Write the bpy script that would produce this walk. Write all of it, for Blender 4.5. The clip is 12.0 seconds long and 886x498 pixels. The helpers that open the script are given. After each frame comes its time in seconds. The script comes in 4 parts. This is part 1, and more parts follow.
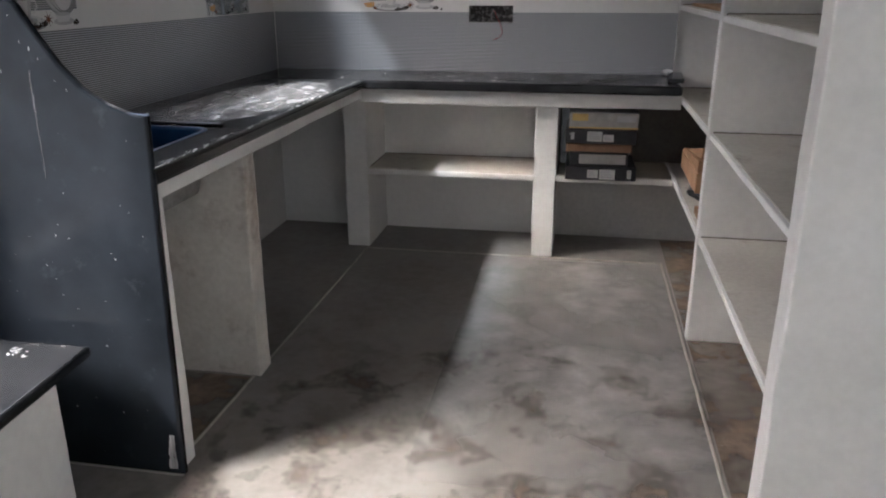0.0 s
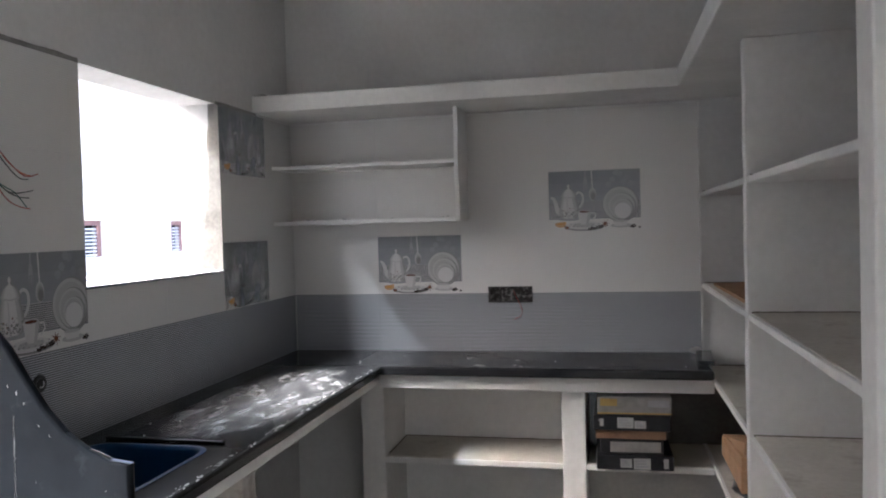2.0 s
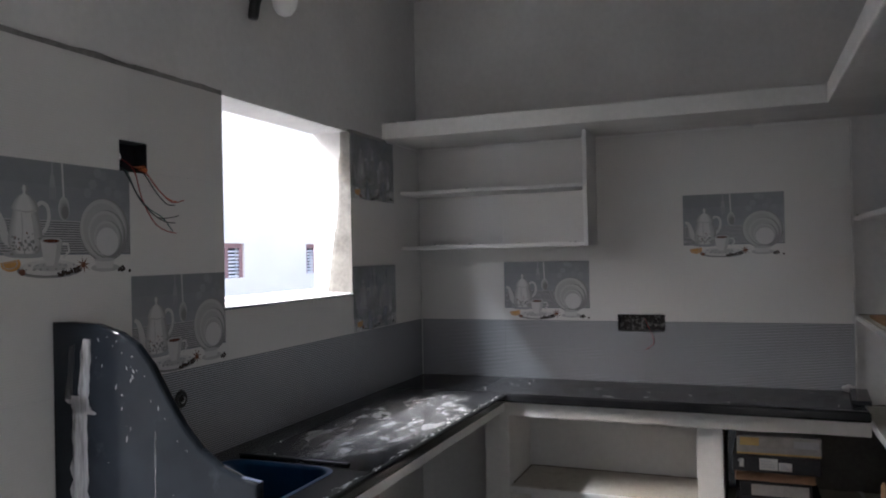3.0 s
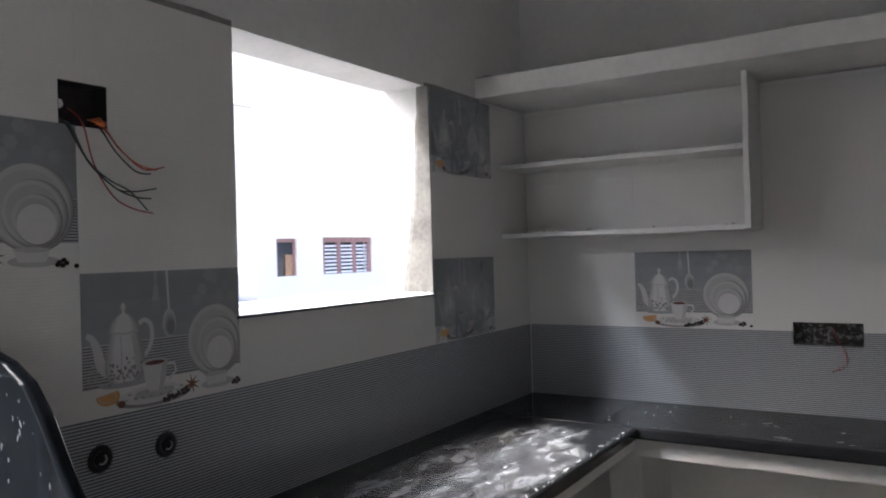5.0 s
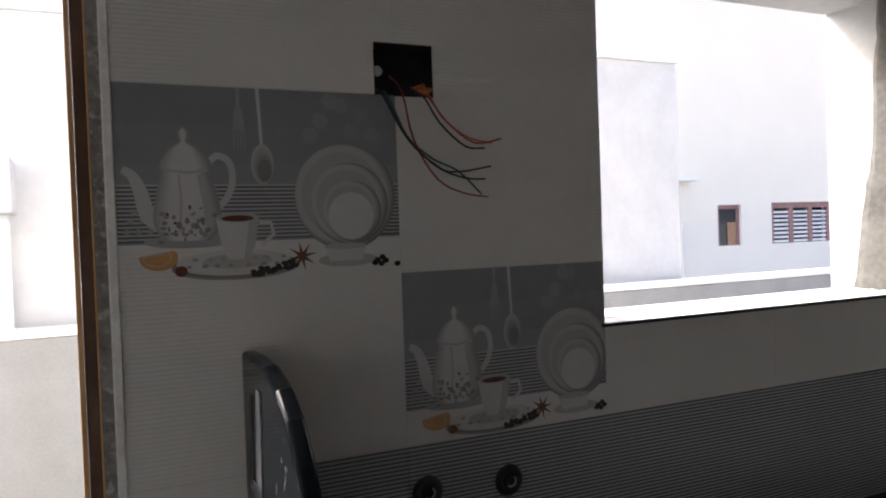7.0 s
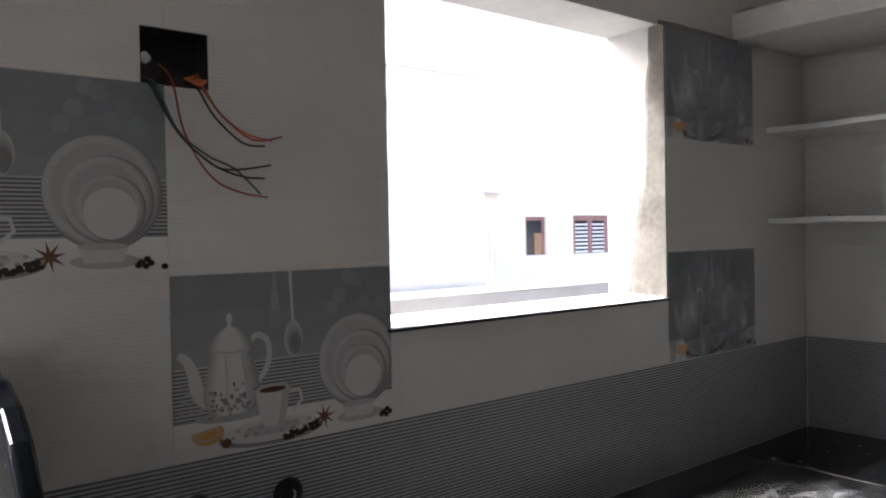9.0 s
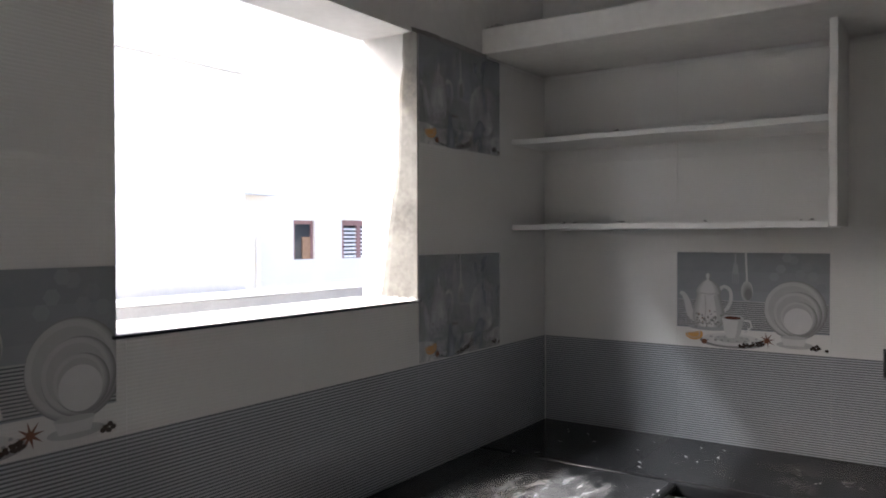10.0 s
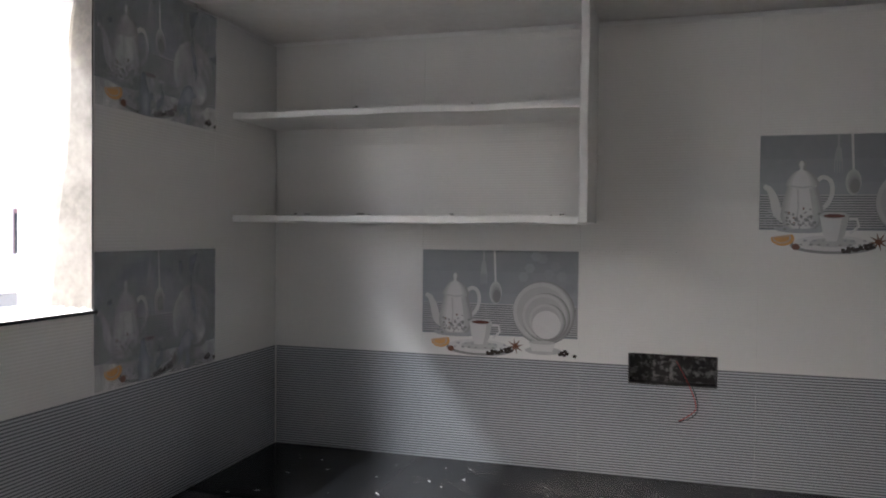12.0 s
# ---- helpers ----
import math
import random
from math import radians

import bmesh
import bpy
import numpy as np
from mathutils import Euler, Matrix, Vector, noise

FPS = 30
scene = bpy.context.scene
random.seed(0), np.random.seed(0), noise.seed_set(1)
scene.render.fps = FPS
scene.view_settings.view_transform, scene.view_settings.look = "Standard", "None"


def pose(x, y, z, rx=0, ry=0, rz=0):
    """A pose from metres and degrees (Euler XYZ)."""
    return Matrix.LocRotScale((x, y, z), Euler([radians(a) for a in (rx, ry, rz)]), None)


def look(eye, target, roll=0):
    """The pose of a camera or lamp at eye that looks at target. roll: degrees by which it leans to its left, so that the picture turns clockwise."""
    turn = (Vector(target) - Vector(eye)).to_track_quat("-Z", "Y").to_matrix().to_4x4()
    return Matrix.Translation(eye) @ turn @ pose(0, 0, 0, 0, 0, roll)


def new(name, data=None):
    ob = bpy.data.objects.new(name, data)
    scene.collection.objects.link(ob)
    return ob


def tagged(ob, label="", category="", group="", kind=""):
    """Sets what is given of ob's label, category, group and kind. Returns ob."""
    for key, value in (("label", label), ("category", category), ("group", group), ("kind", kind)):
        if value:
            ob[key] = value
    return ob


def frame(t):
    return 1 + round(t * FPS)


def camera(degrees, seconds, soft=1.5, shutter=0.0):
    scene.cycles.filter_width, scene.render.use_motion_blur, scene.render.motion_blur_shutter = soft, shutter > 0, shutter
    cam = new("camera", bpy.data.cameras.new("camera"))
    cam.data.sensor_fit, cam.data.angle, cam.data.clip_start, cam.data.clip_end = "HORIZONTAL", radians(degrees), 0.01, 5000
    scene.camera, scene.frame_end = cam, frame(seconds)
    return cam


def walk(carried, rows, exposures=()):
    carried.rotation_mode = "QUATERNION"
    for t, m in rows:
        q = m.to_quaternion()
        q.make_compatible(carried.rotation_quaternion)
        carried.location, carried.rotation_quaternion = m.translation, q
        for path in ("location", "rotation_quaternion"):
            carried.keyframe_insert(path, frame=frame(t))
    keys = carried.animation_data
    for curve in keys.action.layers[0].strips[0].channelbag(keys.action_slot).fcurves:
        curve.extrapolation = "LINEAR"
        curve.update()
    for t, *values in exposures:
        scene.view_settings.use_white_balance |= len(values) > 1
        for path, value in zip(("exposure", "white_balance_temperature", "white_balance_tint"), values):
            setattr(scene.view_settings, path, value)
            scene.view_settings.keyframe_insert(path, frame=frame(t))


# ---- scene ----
cam = camera(60.2, 12.0, soft=2.0)
EXPOSURE = [(t, s, k, 10) for t, s, k in ((0, 1.95, 5950), (0.5, 2.12, 5950), (1.5, 1.95, 5950), (2.2, 1.9, 5900), (3.0, 1.32, 5850), (3.5, 1.18, 5850), (5.5, 1.5, 5950), (6.0, 1.2, 6100), (6.5, 0.95, 6200), (8.5, 1.15, 6250), (9.0, 1.47, 6150), (9.5, 1.52, 6150), (10.5, 1.25, 6150), (11.0, 1.05, 6150), (11.5, 1.2, 6150), (12, 1.8, 6050))]
PATH = [
    (0, (0.142, 0.413, 1.327), (-0.191, 2.273, 0.673), -0.1),
    (0.5, (0.182, 0.542, 1.37), (-0.137, 2.409, 0.728), 0.0),
    (1, (0.229, 0.617, 1.413), (-0.095, 2.532, 0.936), -0.4),
    (1.5, (0.193, 0.627, 1.459), (-0.131, 2.581, 1.181), -1.4),
    (2, (0.165, 0.61, 1.535), (-0.261, 2.563, 1.48), -1.6),
    (2.5, (0.161, 0.607, 1.548), (-0.409, 2.524, 1.54), -1.3),
    (3, (0.156, 0.646, 1.539), (-0.584, 2.504, 1.555), -1.2),
    (3.5, (0.076, 0.8, 1.514), (-0.768, 2.614, 1.538), -1.2),
    (3.7, (0.029, 0.886, 1.527), (-0.848, 2.683, 1.552), -1.3),
    (5.3, (-0.105, 1.546, 1.519), (-1.244, 3.189, 1.521), -1.6),
    (5.5, (-0.16, 1.598, 1.533), (-1.38, 3.182, 1.532), -1.6),
    (6, (-0.256, 1.68, 1.527), (-1.818, 2.929, 1.532), -2.0),
    (6.5, (-0.276, 1.818, 1.55), (-2.059, 2.725, 1.533), -2.0),
    (6.7, (-0.288, 1.862, 1.563), (-2.093, 2.721, 1.521), -2.0),
    (8.3, (-0.306, 1.917, 1.565), (-2.012, 2.959, 1.526), -1.6),
    (8.5, (-0.339, 1.935, 1.544), (-2.0, 3.049, 1.525), -1.5),
    (9, (-0.292, 1.959, 1.554), (-1.846, 3.217, 1.518), -1.1),
    (9.5, (-0.299, 1.995, 1.543), (-1.622, 3.495, 1.515), -0.4),
    (10, (-0.283, 2.019, 1.545), (-1.399, 3.678, 1.515), -0.1),
    (10.5, (-0.288, 2.035, 1.537), (-1.321, 3.748, 1.503), -0.1),
    (11, (-0.329, 2.065, 1.528), (-1.197, 3.867, 1.486), 0.2),
    (11.5, (-0.339, 2.251, 1.527), (-1.018, 4.131, 1.483), 0.6),
    (12, (-0.358, 2.398, 1.543), (-0.922, 4.317, 1.502), 0.6),
]
walk(cam, [(t, look(eye, target, roll)) for t, eye, target, roll in PATH], EXPOSURE)

# ---- daylight and added lamps ----
world = bpy.data.worlds.new("sky")
scene.world = world
world.use_nodes = True
wn, wl = world.node_tree.nodes, world.node_tree.links
sky = wn.new("ShaderNodeTexSky")
sky.sky_type, sky.sun_disc = 'NISHITA', False
SUN_WAY = Vector((0.72, 0.40, -1.0)).normalized()
sky.sun_elevation = math.asin(-SUN_WAY.z)
sky.sun_rotation = math.atan2(-SUN_WAY.x, -SUN_WAY.y)
sky.air_density, sky.dust_density = 0.7, 10.0
wl.new(sky.outputs[0], wn["Background"].inputs[0])
wn["Background"].inputs[1].default_value = 0.42
sun = new("sun", bpy.data.lights.new("sun", 'SUN'))
sun.data.energy, sun.data.angle, sun.data.color = 0.5, radians(5.0), (1.0, 0.985, 0.96)
sun.matrix_world = look((0, 0, 0), SUN_WAY)
# area lamp added in an assumed, unseen hall opening to brighten the shelf side
hall_fill = new("hall_daylight", bpy.data.lights.new("hall_daylight", 'AREA'))
hall_fill.data.shape, hall_fill.data.size, hall_fill.data.size_y = 'RECTANGLE', 1.5, 1.7
hall_fill.data.energy, hall_fill.data.color = 40.0, (0.97, 0.98, 1.0)
hall_fill.matrix_world = look((-1.53, -1.6, 1.3), (0.0, -1.6, 1.2))


# strip lamp added out of view over the lane to shape the indoor light
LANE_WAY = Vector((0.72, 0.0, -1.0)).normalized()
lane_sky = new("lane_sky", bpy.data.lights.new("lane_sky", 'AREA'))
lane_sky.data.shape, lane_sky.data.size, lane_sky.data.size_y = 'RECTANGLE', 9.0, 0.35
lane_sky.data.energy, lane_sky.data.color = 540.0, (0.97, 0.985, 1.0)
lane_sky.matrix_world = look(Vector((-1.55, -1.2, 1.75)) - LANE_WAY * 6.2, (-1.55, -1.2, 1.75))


# ---- materials ----
def material(name, low, high, scale=6.0, rough=0.6, metal=0.0, bump=0.15, fine=60.0, spec=0.5, coat=0.0, dirt=None, dirt_scale=3.0, dirt_at=0.62, dirt_rough=0.8):
    """A surface with broad and fine variation between two colours, relief, and patches of dirt."""
    m = bpy.data.materials.new(name)
    m.use_nodes = True
    n, l = m.node_tree.nodes, m.node_tree.links
    b = n["Principled BSDF"]
    tc, info = n.new("ShaderNodeTexCoord"), n.new("ShaderNodeObjectInfo")
    shift = n.new("ShaderNodeVectorMath")
    shift.operation = 'MULTIPLY_ADD'
    shift.inputs[1].default_value = (7.0, 3.0, 5.0)
    l.new(info.outputs["Random"], shift.inputs[0])
    l.new(tc.outputs["Object"], shift.inputs[2])
    broad, grain = n.new("ShaderNodeTexNoise"), n.new("ShaderNodeTexNoise")
    for tex, s, d in ((broad, scale, 5.0), (grain, fine, 4.0)):
        tex.inputs["Scale"].default_value, tex.inputs["Detail"].default_value = s, d
        l.new(shift.outputs[0], tex.inputs["Vector"])
    mix = n.new("ShaderNodeMath")
    mix.operation = 'MULTIPLY_ADD'
    mix.inputs[1].default_value = 0.35
    l.new(grain.outputs["Fac"], mix.inputs[0])
    sub = n.new("ShaderNodeMath")
    sub.operation = 'MULTIPLY'
    sub.inputs[1].default_value = 0.65
    l.new(broad.outputs["Fac"], sub.inputs[0])
    l.new(sub.outputs[0], mix.inputs[2])
    ramp = n.new("ShaderNodeValToRGB")
    ramp.color_ramp.elements[0].position, ramp.color_ramp.elements[1].position = 0.34, 0.66
    ramp.color_ramp.elements[0].color, ramp.color_ramp.elements[1].color = (*low, 1), (*high, 1)
    l.new(mix.outputs[0], ramp.inputs[0])
    colour, gloss = ramp.outputs[0], None
    if dirt:
        spot = n.new("ShaderNodeTexNoise")
        spot.inputs["Scale"].default_value, spot.inputs["Detail"].default_value, spot.inputs["Roughness"].default_value = dirt_scale, 8.0, 0.65
        l.new(shift.outputs[0], spot.inputs["Vector"])
        edge = n.new("ShaderNodeMapRange")
        edge.inputs[1].default_value, edge.inputs[2].default_value = dirt_at - 0.06, dirt_at + 0.08
        l.new(spot.outputs["Fac"], edge.inputs[0])
        over = n.new("ShaderNodeMix")
        over.data_type = 'RGBA'
        l.new(edge.outputs[0], over.inputs["Factor"])
        l.new(colour, over.inputs["A"])
        over.inputs["B"].default_value = (*dirt, 1)
        colour = over.outputs["Result"]
        gloss = n.new("ShaderNodeMapRange")
        gloss.inputs[3].default_value, gloss.inputs[4].default_value = rough, dirt_rough
        l.new(edge.outputs[0], gloss.inputs[0])
    l.new(colour, b.inputs["Base Color"])
    b.inputs["Roughness"].default_value, b.inputs["Metallic"].default_value = rough, metal
    if gloss:
        l.new(gloss.outputs[0], b.inputs["Roughness"])
    b.inputs["Specular IOR Level"].default_value, b.inputs["Coat Weight"].default_value = spec, coat
    if bump:
        bp = n.new("ShaderNodeBump")
        bp.inputs["Strength"].default_value, bp.inputs["Distance"].default_value = bump, 0.004
        l.new(mix.outputs[0], bp.inputs["Height"])
        l.new(bp.outputs[0], b.inputs["Normal"])
    return m


def ribbed(name, light, dark, pitch, share, rough, bump, soft=0.28):
    """Glazed tile with fine level ribs across it: share is the part of the pitch that is dark."""
    m = material(name, light, tuple(c * 0.94 for c in light), 4.0, rough, 0, 0.0, 90.0)
    n, l = m.node_tree.nodes, m.node_tree.links
    b = n["Principled BSDF"]
    tc, sep = n.new("ShaderNodeTexCoord"), n.new("ShaderNodeSeparateXYZ")
    l.new(tc.outputs["Object"], sep.inputs[0])
    wrap = n.new("ShaderNodeMath")
    wrap.operation = 'PINGPONG'
    wrap.inputs[1].default_value = pitch / 2
    l.new(sep.outputs["Z"], wrap.inputs[0])
    cut = n.new("ShaderNodeMapRange")
    cut.interpolation_type = 'SMOOTHSTEP'
    cut.inputs[1].default_value, cut.inputs[2].default_value = pitch / 2 * (share - soft), pitch / 2 * (share + soft)
    l.new(wrap.outputs[0], cut.inputs[0])
    old = b.inputs["Base Color"].links[0].from_socket
    over = n.new("ShaderNodeMix")
    over.data_type = 'RGBA'
    l.new(cut.outputs[0], over.inputs["Factor"])
    over.inputs["A"].default_value = (*dark, 1)
    l.new(old, over.inputs["B"])
    l.new(over.outputs["Result"], b.inputs["Base Color"])
    bp = n.new("ShaderNodeBump")
    bp.inputs["Strength"].default_value, bp.inputs["Distance"].default_value = bump, 0.001
    l.new(cut.outputs[0], bp.inputs["Height"])
    l.new(bp.outputs[0], b.inputs["Normal"])
    return m


PAINT = material("white_wall_paint", (0.68, 0.67, 0.65), (0.78, 0.77, 0.75), 2.5, 0.75, bump=0.25, fine=35)
DUST_LAYER = material("shelf_dust", (0.47, 0.44, 0.385), (0.61, 0.58, 0.52), 3, 0.9, bump=0.4, fine=60, dirt=(0.38, 0.34, 0.285), dirt_scale=6, dirt_at=0.62)
SHELF_PAINT = material("white_shelf_paint", (0.69, 0.68, 0.655), (0.80, 0.79, 0.765), 4, 0.6, bump=0.3, fine=40)
BAY_PAINT = material("brown_grey_bay_paint", (0.50, 0.47, 0.42), (0.68, 0.65, 0.59), 4, 0.8, bump=0.3, fine=50, dirt=(0.36, 0.31, 0.26), dirt_scale=5, dirt_at=0.60)
SHELF_DIRT = material("shelf_edge_dirt", (0.10, 0.085, 0.068), (0.24, 0.21, 0.175), 30, 0.95, bump=0.8, fine=120)
PLASTER = material("grey_plaster", (0.42, 0.42, 0.41), (0.56, 0.55, 0.53), 3, 0.85, bump=0.5, fine=45)
CEMENT = material("raw_cement", (0.17, 0.165, 0.155), (0.33, 0.32, 0.30), 9, 0.9, bump=0.8, fine=70)
FLOOR = material("screed_floor", (0.148, 0.135, 0.121), (0.272, 0.257, 0.238), 1.9, 0.40, bump=0.12, fine=24, dirt=(0.27, 0.25, 0.225), dirt_scale=2.6, dirt_at=0.57, dirt_rough=0.6)
GROUT = material("white_tile_grout", (0.62, 0.61, 0.585), (0.70, 0.69, 0.66), 20, 0.8, bump=0.2)
RECESS_DARK = material("dark_recess_back", (0.10, 0.093, 0.085), (0.17, 0.158, 0.145), 5, 0.9, bump=0.5, fine=50)
TRAY = material("dark_cardboard", (0.15, 0.085, 0.05), (0.22, 0.13, 0.08), 10, 0.8, bump=0.2)
RIDGE = material("pale_floor_joint", (0.34, 0.31, 0.27), (0.46, 0.43, 0.38), 14, 0.8, bump=0.4)
GRANITE = material("black_granite", (0.011, 0.012, 0.015), (0.018, 0.020, 0.024), 60, 0.10, bump=0.0, fine=400, dirt=(0.045, 0.046, 0.05), dirt_scale=2.5, dirt_at=0.64, dirt_rough=0.28)
PANEL_GRANITE = material("polished_black_panel", (0.009, 0.011, 0.014), (0.020, 0.024, 0.030), 2.2, 0.10, bump=0.0, fine=9, spec=0.2, dirt=(0.030, 0.034, 0.040), dirt_scale=14, dirt_at=0.66, dirt_rough=0.3)
DUSTY_GRANITE = material("dusty_black_granite", (0.010, 0.0108, 0.0125), (0.021, 0.022, 0.024), 9, 0.16, bump=0.03, fine=200, dirt=(0.11, 0.107, 0.103), dirt_scale=4.5, dirt_at=0.70, dirt_rough=0.45, spec=0.3)
TILE_WHITE = ribbed("white_glazed_tile", (0.74, 0.725, 0.695), (0.71, 0.695, 0.665), 0.0072, 0.5, 0.2, 0.35)
TILE_GREY = ribbed("grey_ribbed_tile", (0.52, 0.53, 0.545), (0.115, 0.12, 0.13), 0.0072, 0.5, 0.2, 0.3)

def plain(name, rgb, rough=0.5, metal=0.0, vary=0.12, scale=30.0, **kw):
    """One colour with slight wear."""
    return material(name, tuple(c * (1 - vary) for c in rgb), tuple(min(1, c * (1 + vary)) for c in rgb), scale, rough, metal, kw.pop("bump", 0.08), 150, **kw)


PRINT_BACK = material("printed_grey_blue", (0.30, 0.335, 0.37), (0.40, 0.43, 0.46), 14, 0.2, bump=0)
PRINT_STRIPE = plain("printed_dark_stripe", (0.13, 0.135, 0.145), 0.2, bump=0)
PRINT_CHINA = plain("printed_white_china", (0.61, 0.60, 0.585), 0.2, vary=0.04, bump=0)
PRINT_SHADE = plain("printed_china_grey", (0.46, 0.455, 0.445), 0.2, vary=0.06, bump=0)
PRINT_MID = plain("printed_mid_grey", (0.36, 0.365, 0.37), 0.2, vary=0.06, bump=0)
PRINT_DARK = plain("printed_dark_bean", (0.045, 0.035, 0.03), 0.2, bump=0)
PRINT_BROWN = plain("printed_star_brown", (0.17, 0.075, 0.045), 0.2, bump=0)
PRINT_ORANGE = plain("printed_orange_fruit", (0.60, 0.33, 0.12), 0.2, bump=0)
PRINT_TEA = plain("printed_tea", (0.12, 0.045, 0.03), 0.2, bump=0)
TONES = [plain("printed_china_tone", (c, c * 0.985, c * 0.965), 0.2, vary=0.03, bump=0) for c in (0.24, 0.31, 0.38, 0.44, 0.50, 0.56, 0.62)]
BACKS = [material("printed_backdrop_tone", (c * 0.95, c, c * 1.04), (c * 1.03, c * 1.08, c * 1.11), 16, 0.2, bump=0) for c in (0.265, 0.282, 0.30, 0.318)]
PRINTS = [PRINT_BACK, PRINT_STRIPE, PRINT_CHINA, PRINT_SHADE, PRINT_MID, PRINT_DARK, PRINT_BROWN, PRINT_ORANGE, PRINT_TEA, *TONES, *BACKS]
METAL_BOX = material("rusty_metal_box", (0.018, 0.016, 0.016), (0.05, 0.045, 0.042), 30, 0.45, 0.5, 0.4, 90, dirt=(0.30, 0.29, 0.28), dirt_scale=45, dirt_at=0.56)
DARK_BOX = material("dark_metal_box", (0.012, 0.012, 0.014), (0.035, 0.034, 0.036), 30, 0.35, 0.5, 0.3, 90)
WIRE_RED, WIRE_ORANGE = plain("red_wire", (0.33, 0.035, 0.03), 0.4), plain("orange_wire", (0.55, 0.14, 0.04), 0.4)
WIRE_BLACK, WIRE_GREEN = plain("black_wire", (0.015, 0.02, 0.022), 0.4), plain("green_wire", (0.03, 0.11, 0.10), 0.4)
WOOD = material("brown_frame_wood", (0.10, 0.045, 0.025), (0.17, 0.085, 0.05), 12, 0.45, bump=0.2)
WOOD_PALE = material("varnished_pale_wood", (0.58, 0.31, 0.10), (0.72, 0.43, 0.17), 10, 0.35, bump=0.2)
BEAD = plain("white_plastic_bead", (0.86, 0.85, 0.83), 0.4)
SINK_FILM = plain("blue_film_steel", (0.004, 0.040, 0.110), 0.4, 0.0, spec=0.25)
CARTON = material("brown_cardboard", (0.33, 0.19, 0.105), (0.43, 0.26, 0.15), 10, 0.8, bump=0.2)
CARTON_DARK = material("dark_printed_carton", (0.009, 0.0095, 0.011), (0.020, 0.020, 0.023), 12, 0.6, bump=0.1, spec=0.2)
CARTON_PALE = material("pale_printed_carton", (0.17, 0.165, 0.157), (0.25, 0.24, 0.23), 12, 0.6, bump=0.1)
CARTON_YELLOW, LABEL_WHITE = plain("yellow_print", (0.33, 0.22, 0.07), 0.6), plain("white_paper_label", (0.31, 0.31, 0.30), 0.6)
INK = plain("grey_print", (0.25, 0.25, 0.26), 0.6)
SACK = material("black_plastic_bag", (0.012, 0.012, 0.014), (0.03, 0.03, 0.034), 9, 0.35, bump=0.6)
HOLE_SHADE = plain("hole_shade_black", (0.018, 0.016, 0.015), 0.8)
LINING = material("grey_reveal_tone", (0.50, 0.498, 0.49), (0.61, 0.605, 0.595), 4, 0.85, bump=0.5, fine=45)
BULB = plain("white_bulb_plastic", (0.85, 0.85, 0.84), 0.35, vary=0.02)
BLACK_PLASTIC = plain("black_plastic", (0.015, 0.015, 0.016), 0.4)
SHUTTER = material("red_brown_shutter", (0.30, 0.165, 0.15), (0.38, 0.225, 0.205), 8, 0.6, bump=0.2)
GLASS_DARK = plain("dark_window_glass", (0.05, 0.055, 0.06), 0.08)
WHITE_WASH = material("white_washed_facade", (0.86, 0.855, 0.84), (0.91, 0.905, 0.89), 1.2, 0.8, bump=0.2)
FLECK = material("thin_cement_fleck", (0.15, 0.152, 0.16), (0.27, 0.27, 0.275), 30, 0.85, bump=0.5)
SMEAR = material("dry_cement_smear", (0.42, 0.42, 0.42), (0.62, 0.61, 0.60), 18, 0.85, bump=0.6)
PATCH = material("cement_patch", (0.075, 0.071, 0.064), (0.16, 0.152, 0.138), 11, 0.9, bump=0.9, fine=60, dirt=(0.19, 0.172, 0.138), dirt_scale=7, dirt_at=0.64)
DOOR_CEMENT = material("raw_door_cement", (0.17, 0.165, 0.155), (0.36, 0.35, 0.33), 26, 0.9, bump=1.0, fine=110, dirt=(0.58, 0.57, 0.55), dirt_scale=60, dirt_at=0.60)
NEIGHBOUR = material("neighbour_lime_wash", (0.52, 0.515, 0.50), (0.60, 0.595, 0.58), 5.0, 0.85, bump=0.3, fine=24)
RENDER_WALL = material("smooth_cement_render", (0.265, 0.26, 0.248), (0.33, 0.324, 0.31), 5, 0.85, bump=0.25, fine=80)
FAR_WASH = material("cream_lime_wash", (0.91, 0.85, 0.735), (0.94, 0.885, 0.775), 1.2, 0.85, bump=0.2)


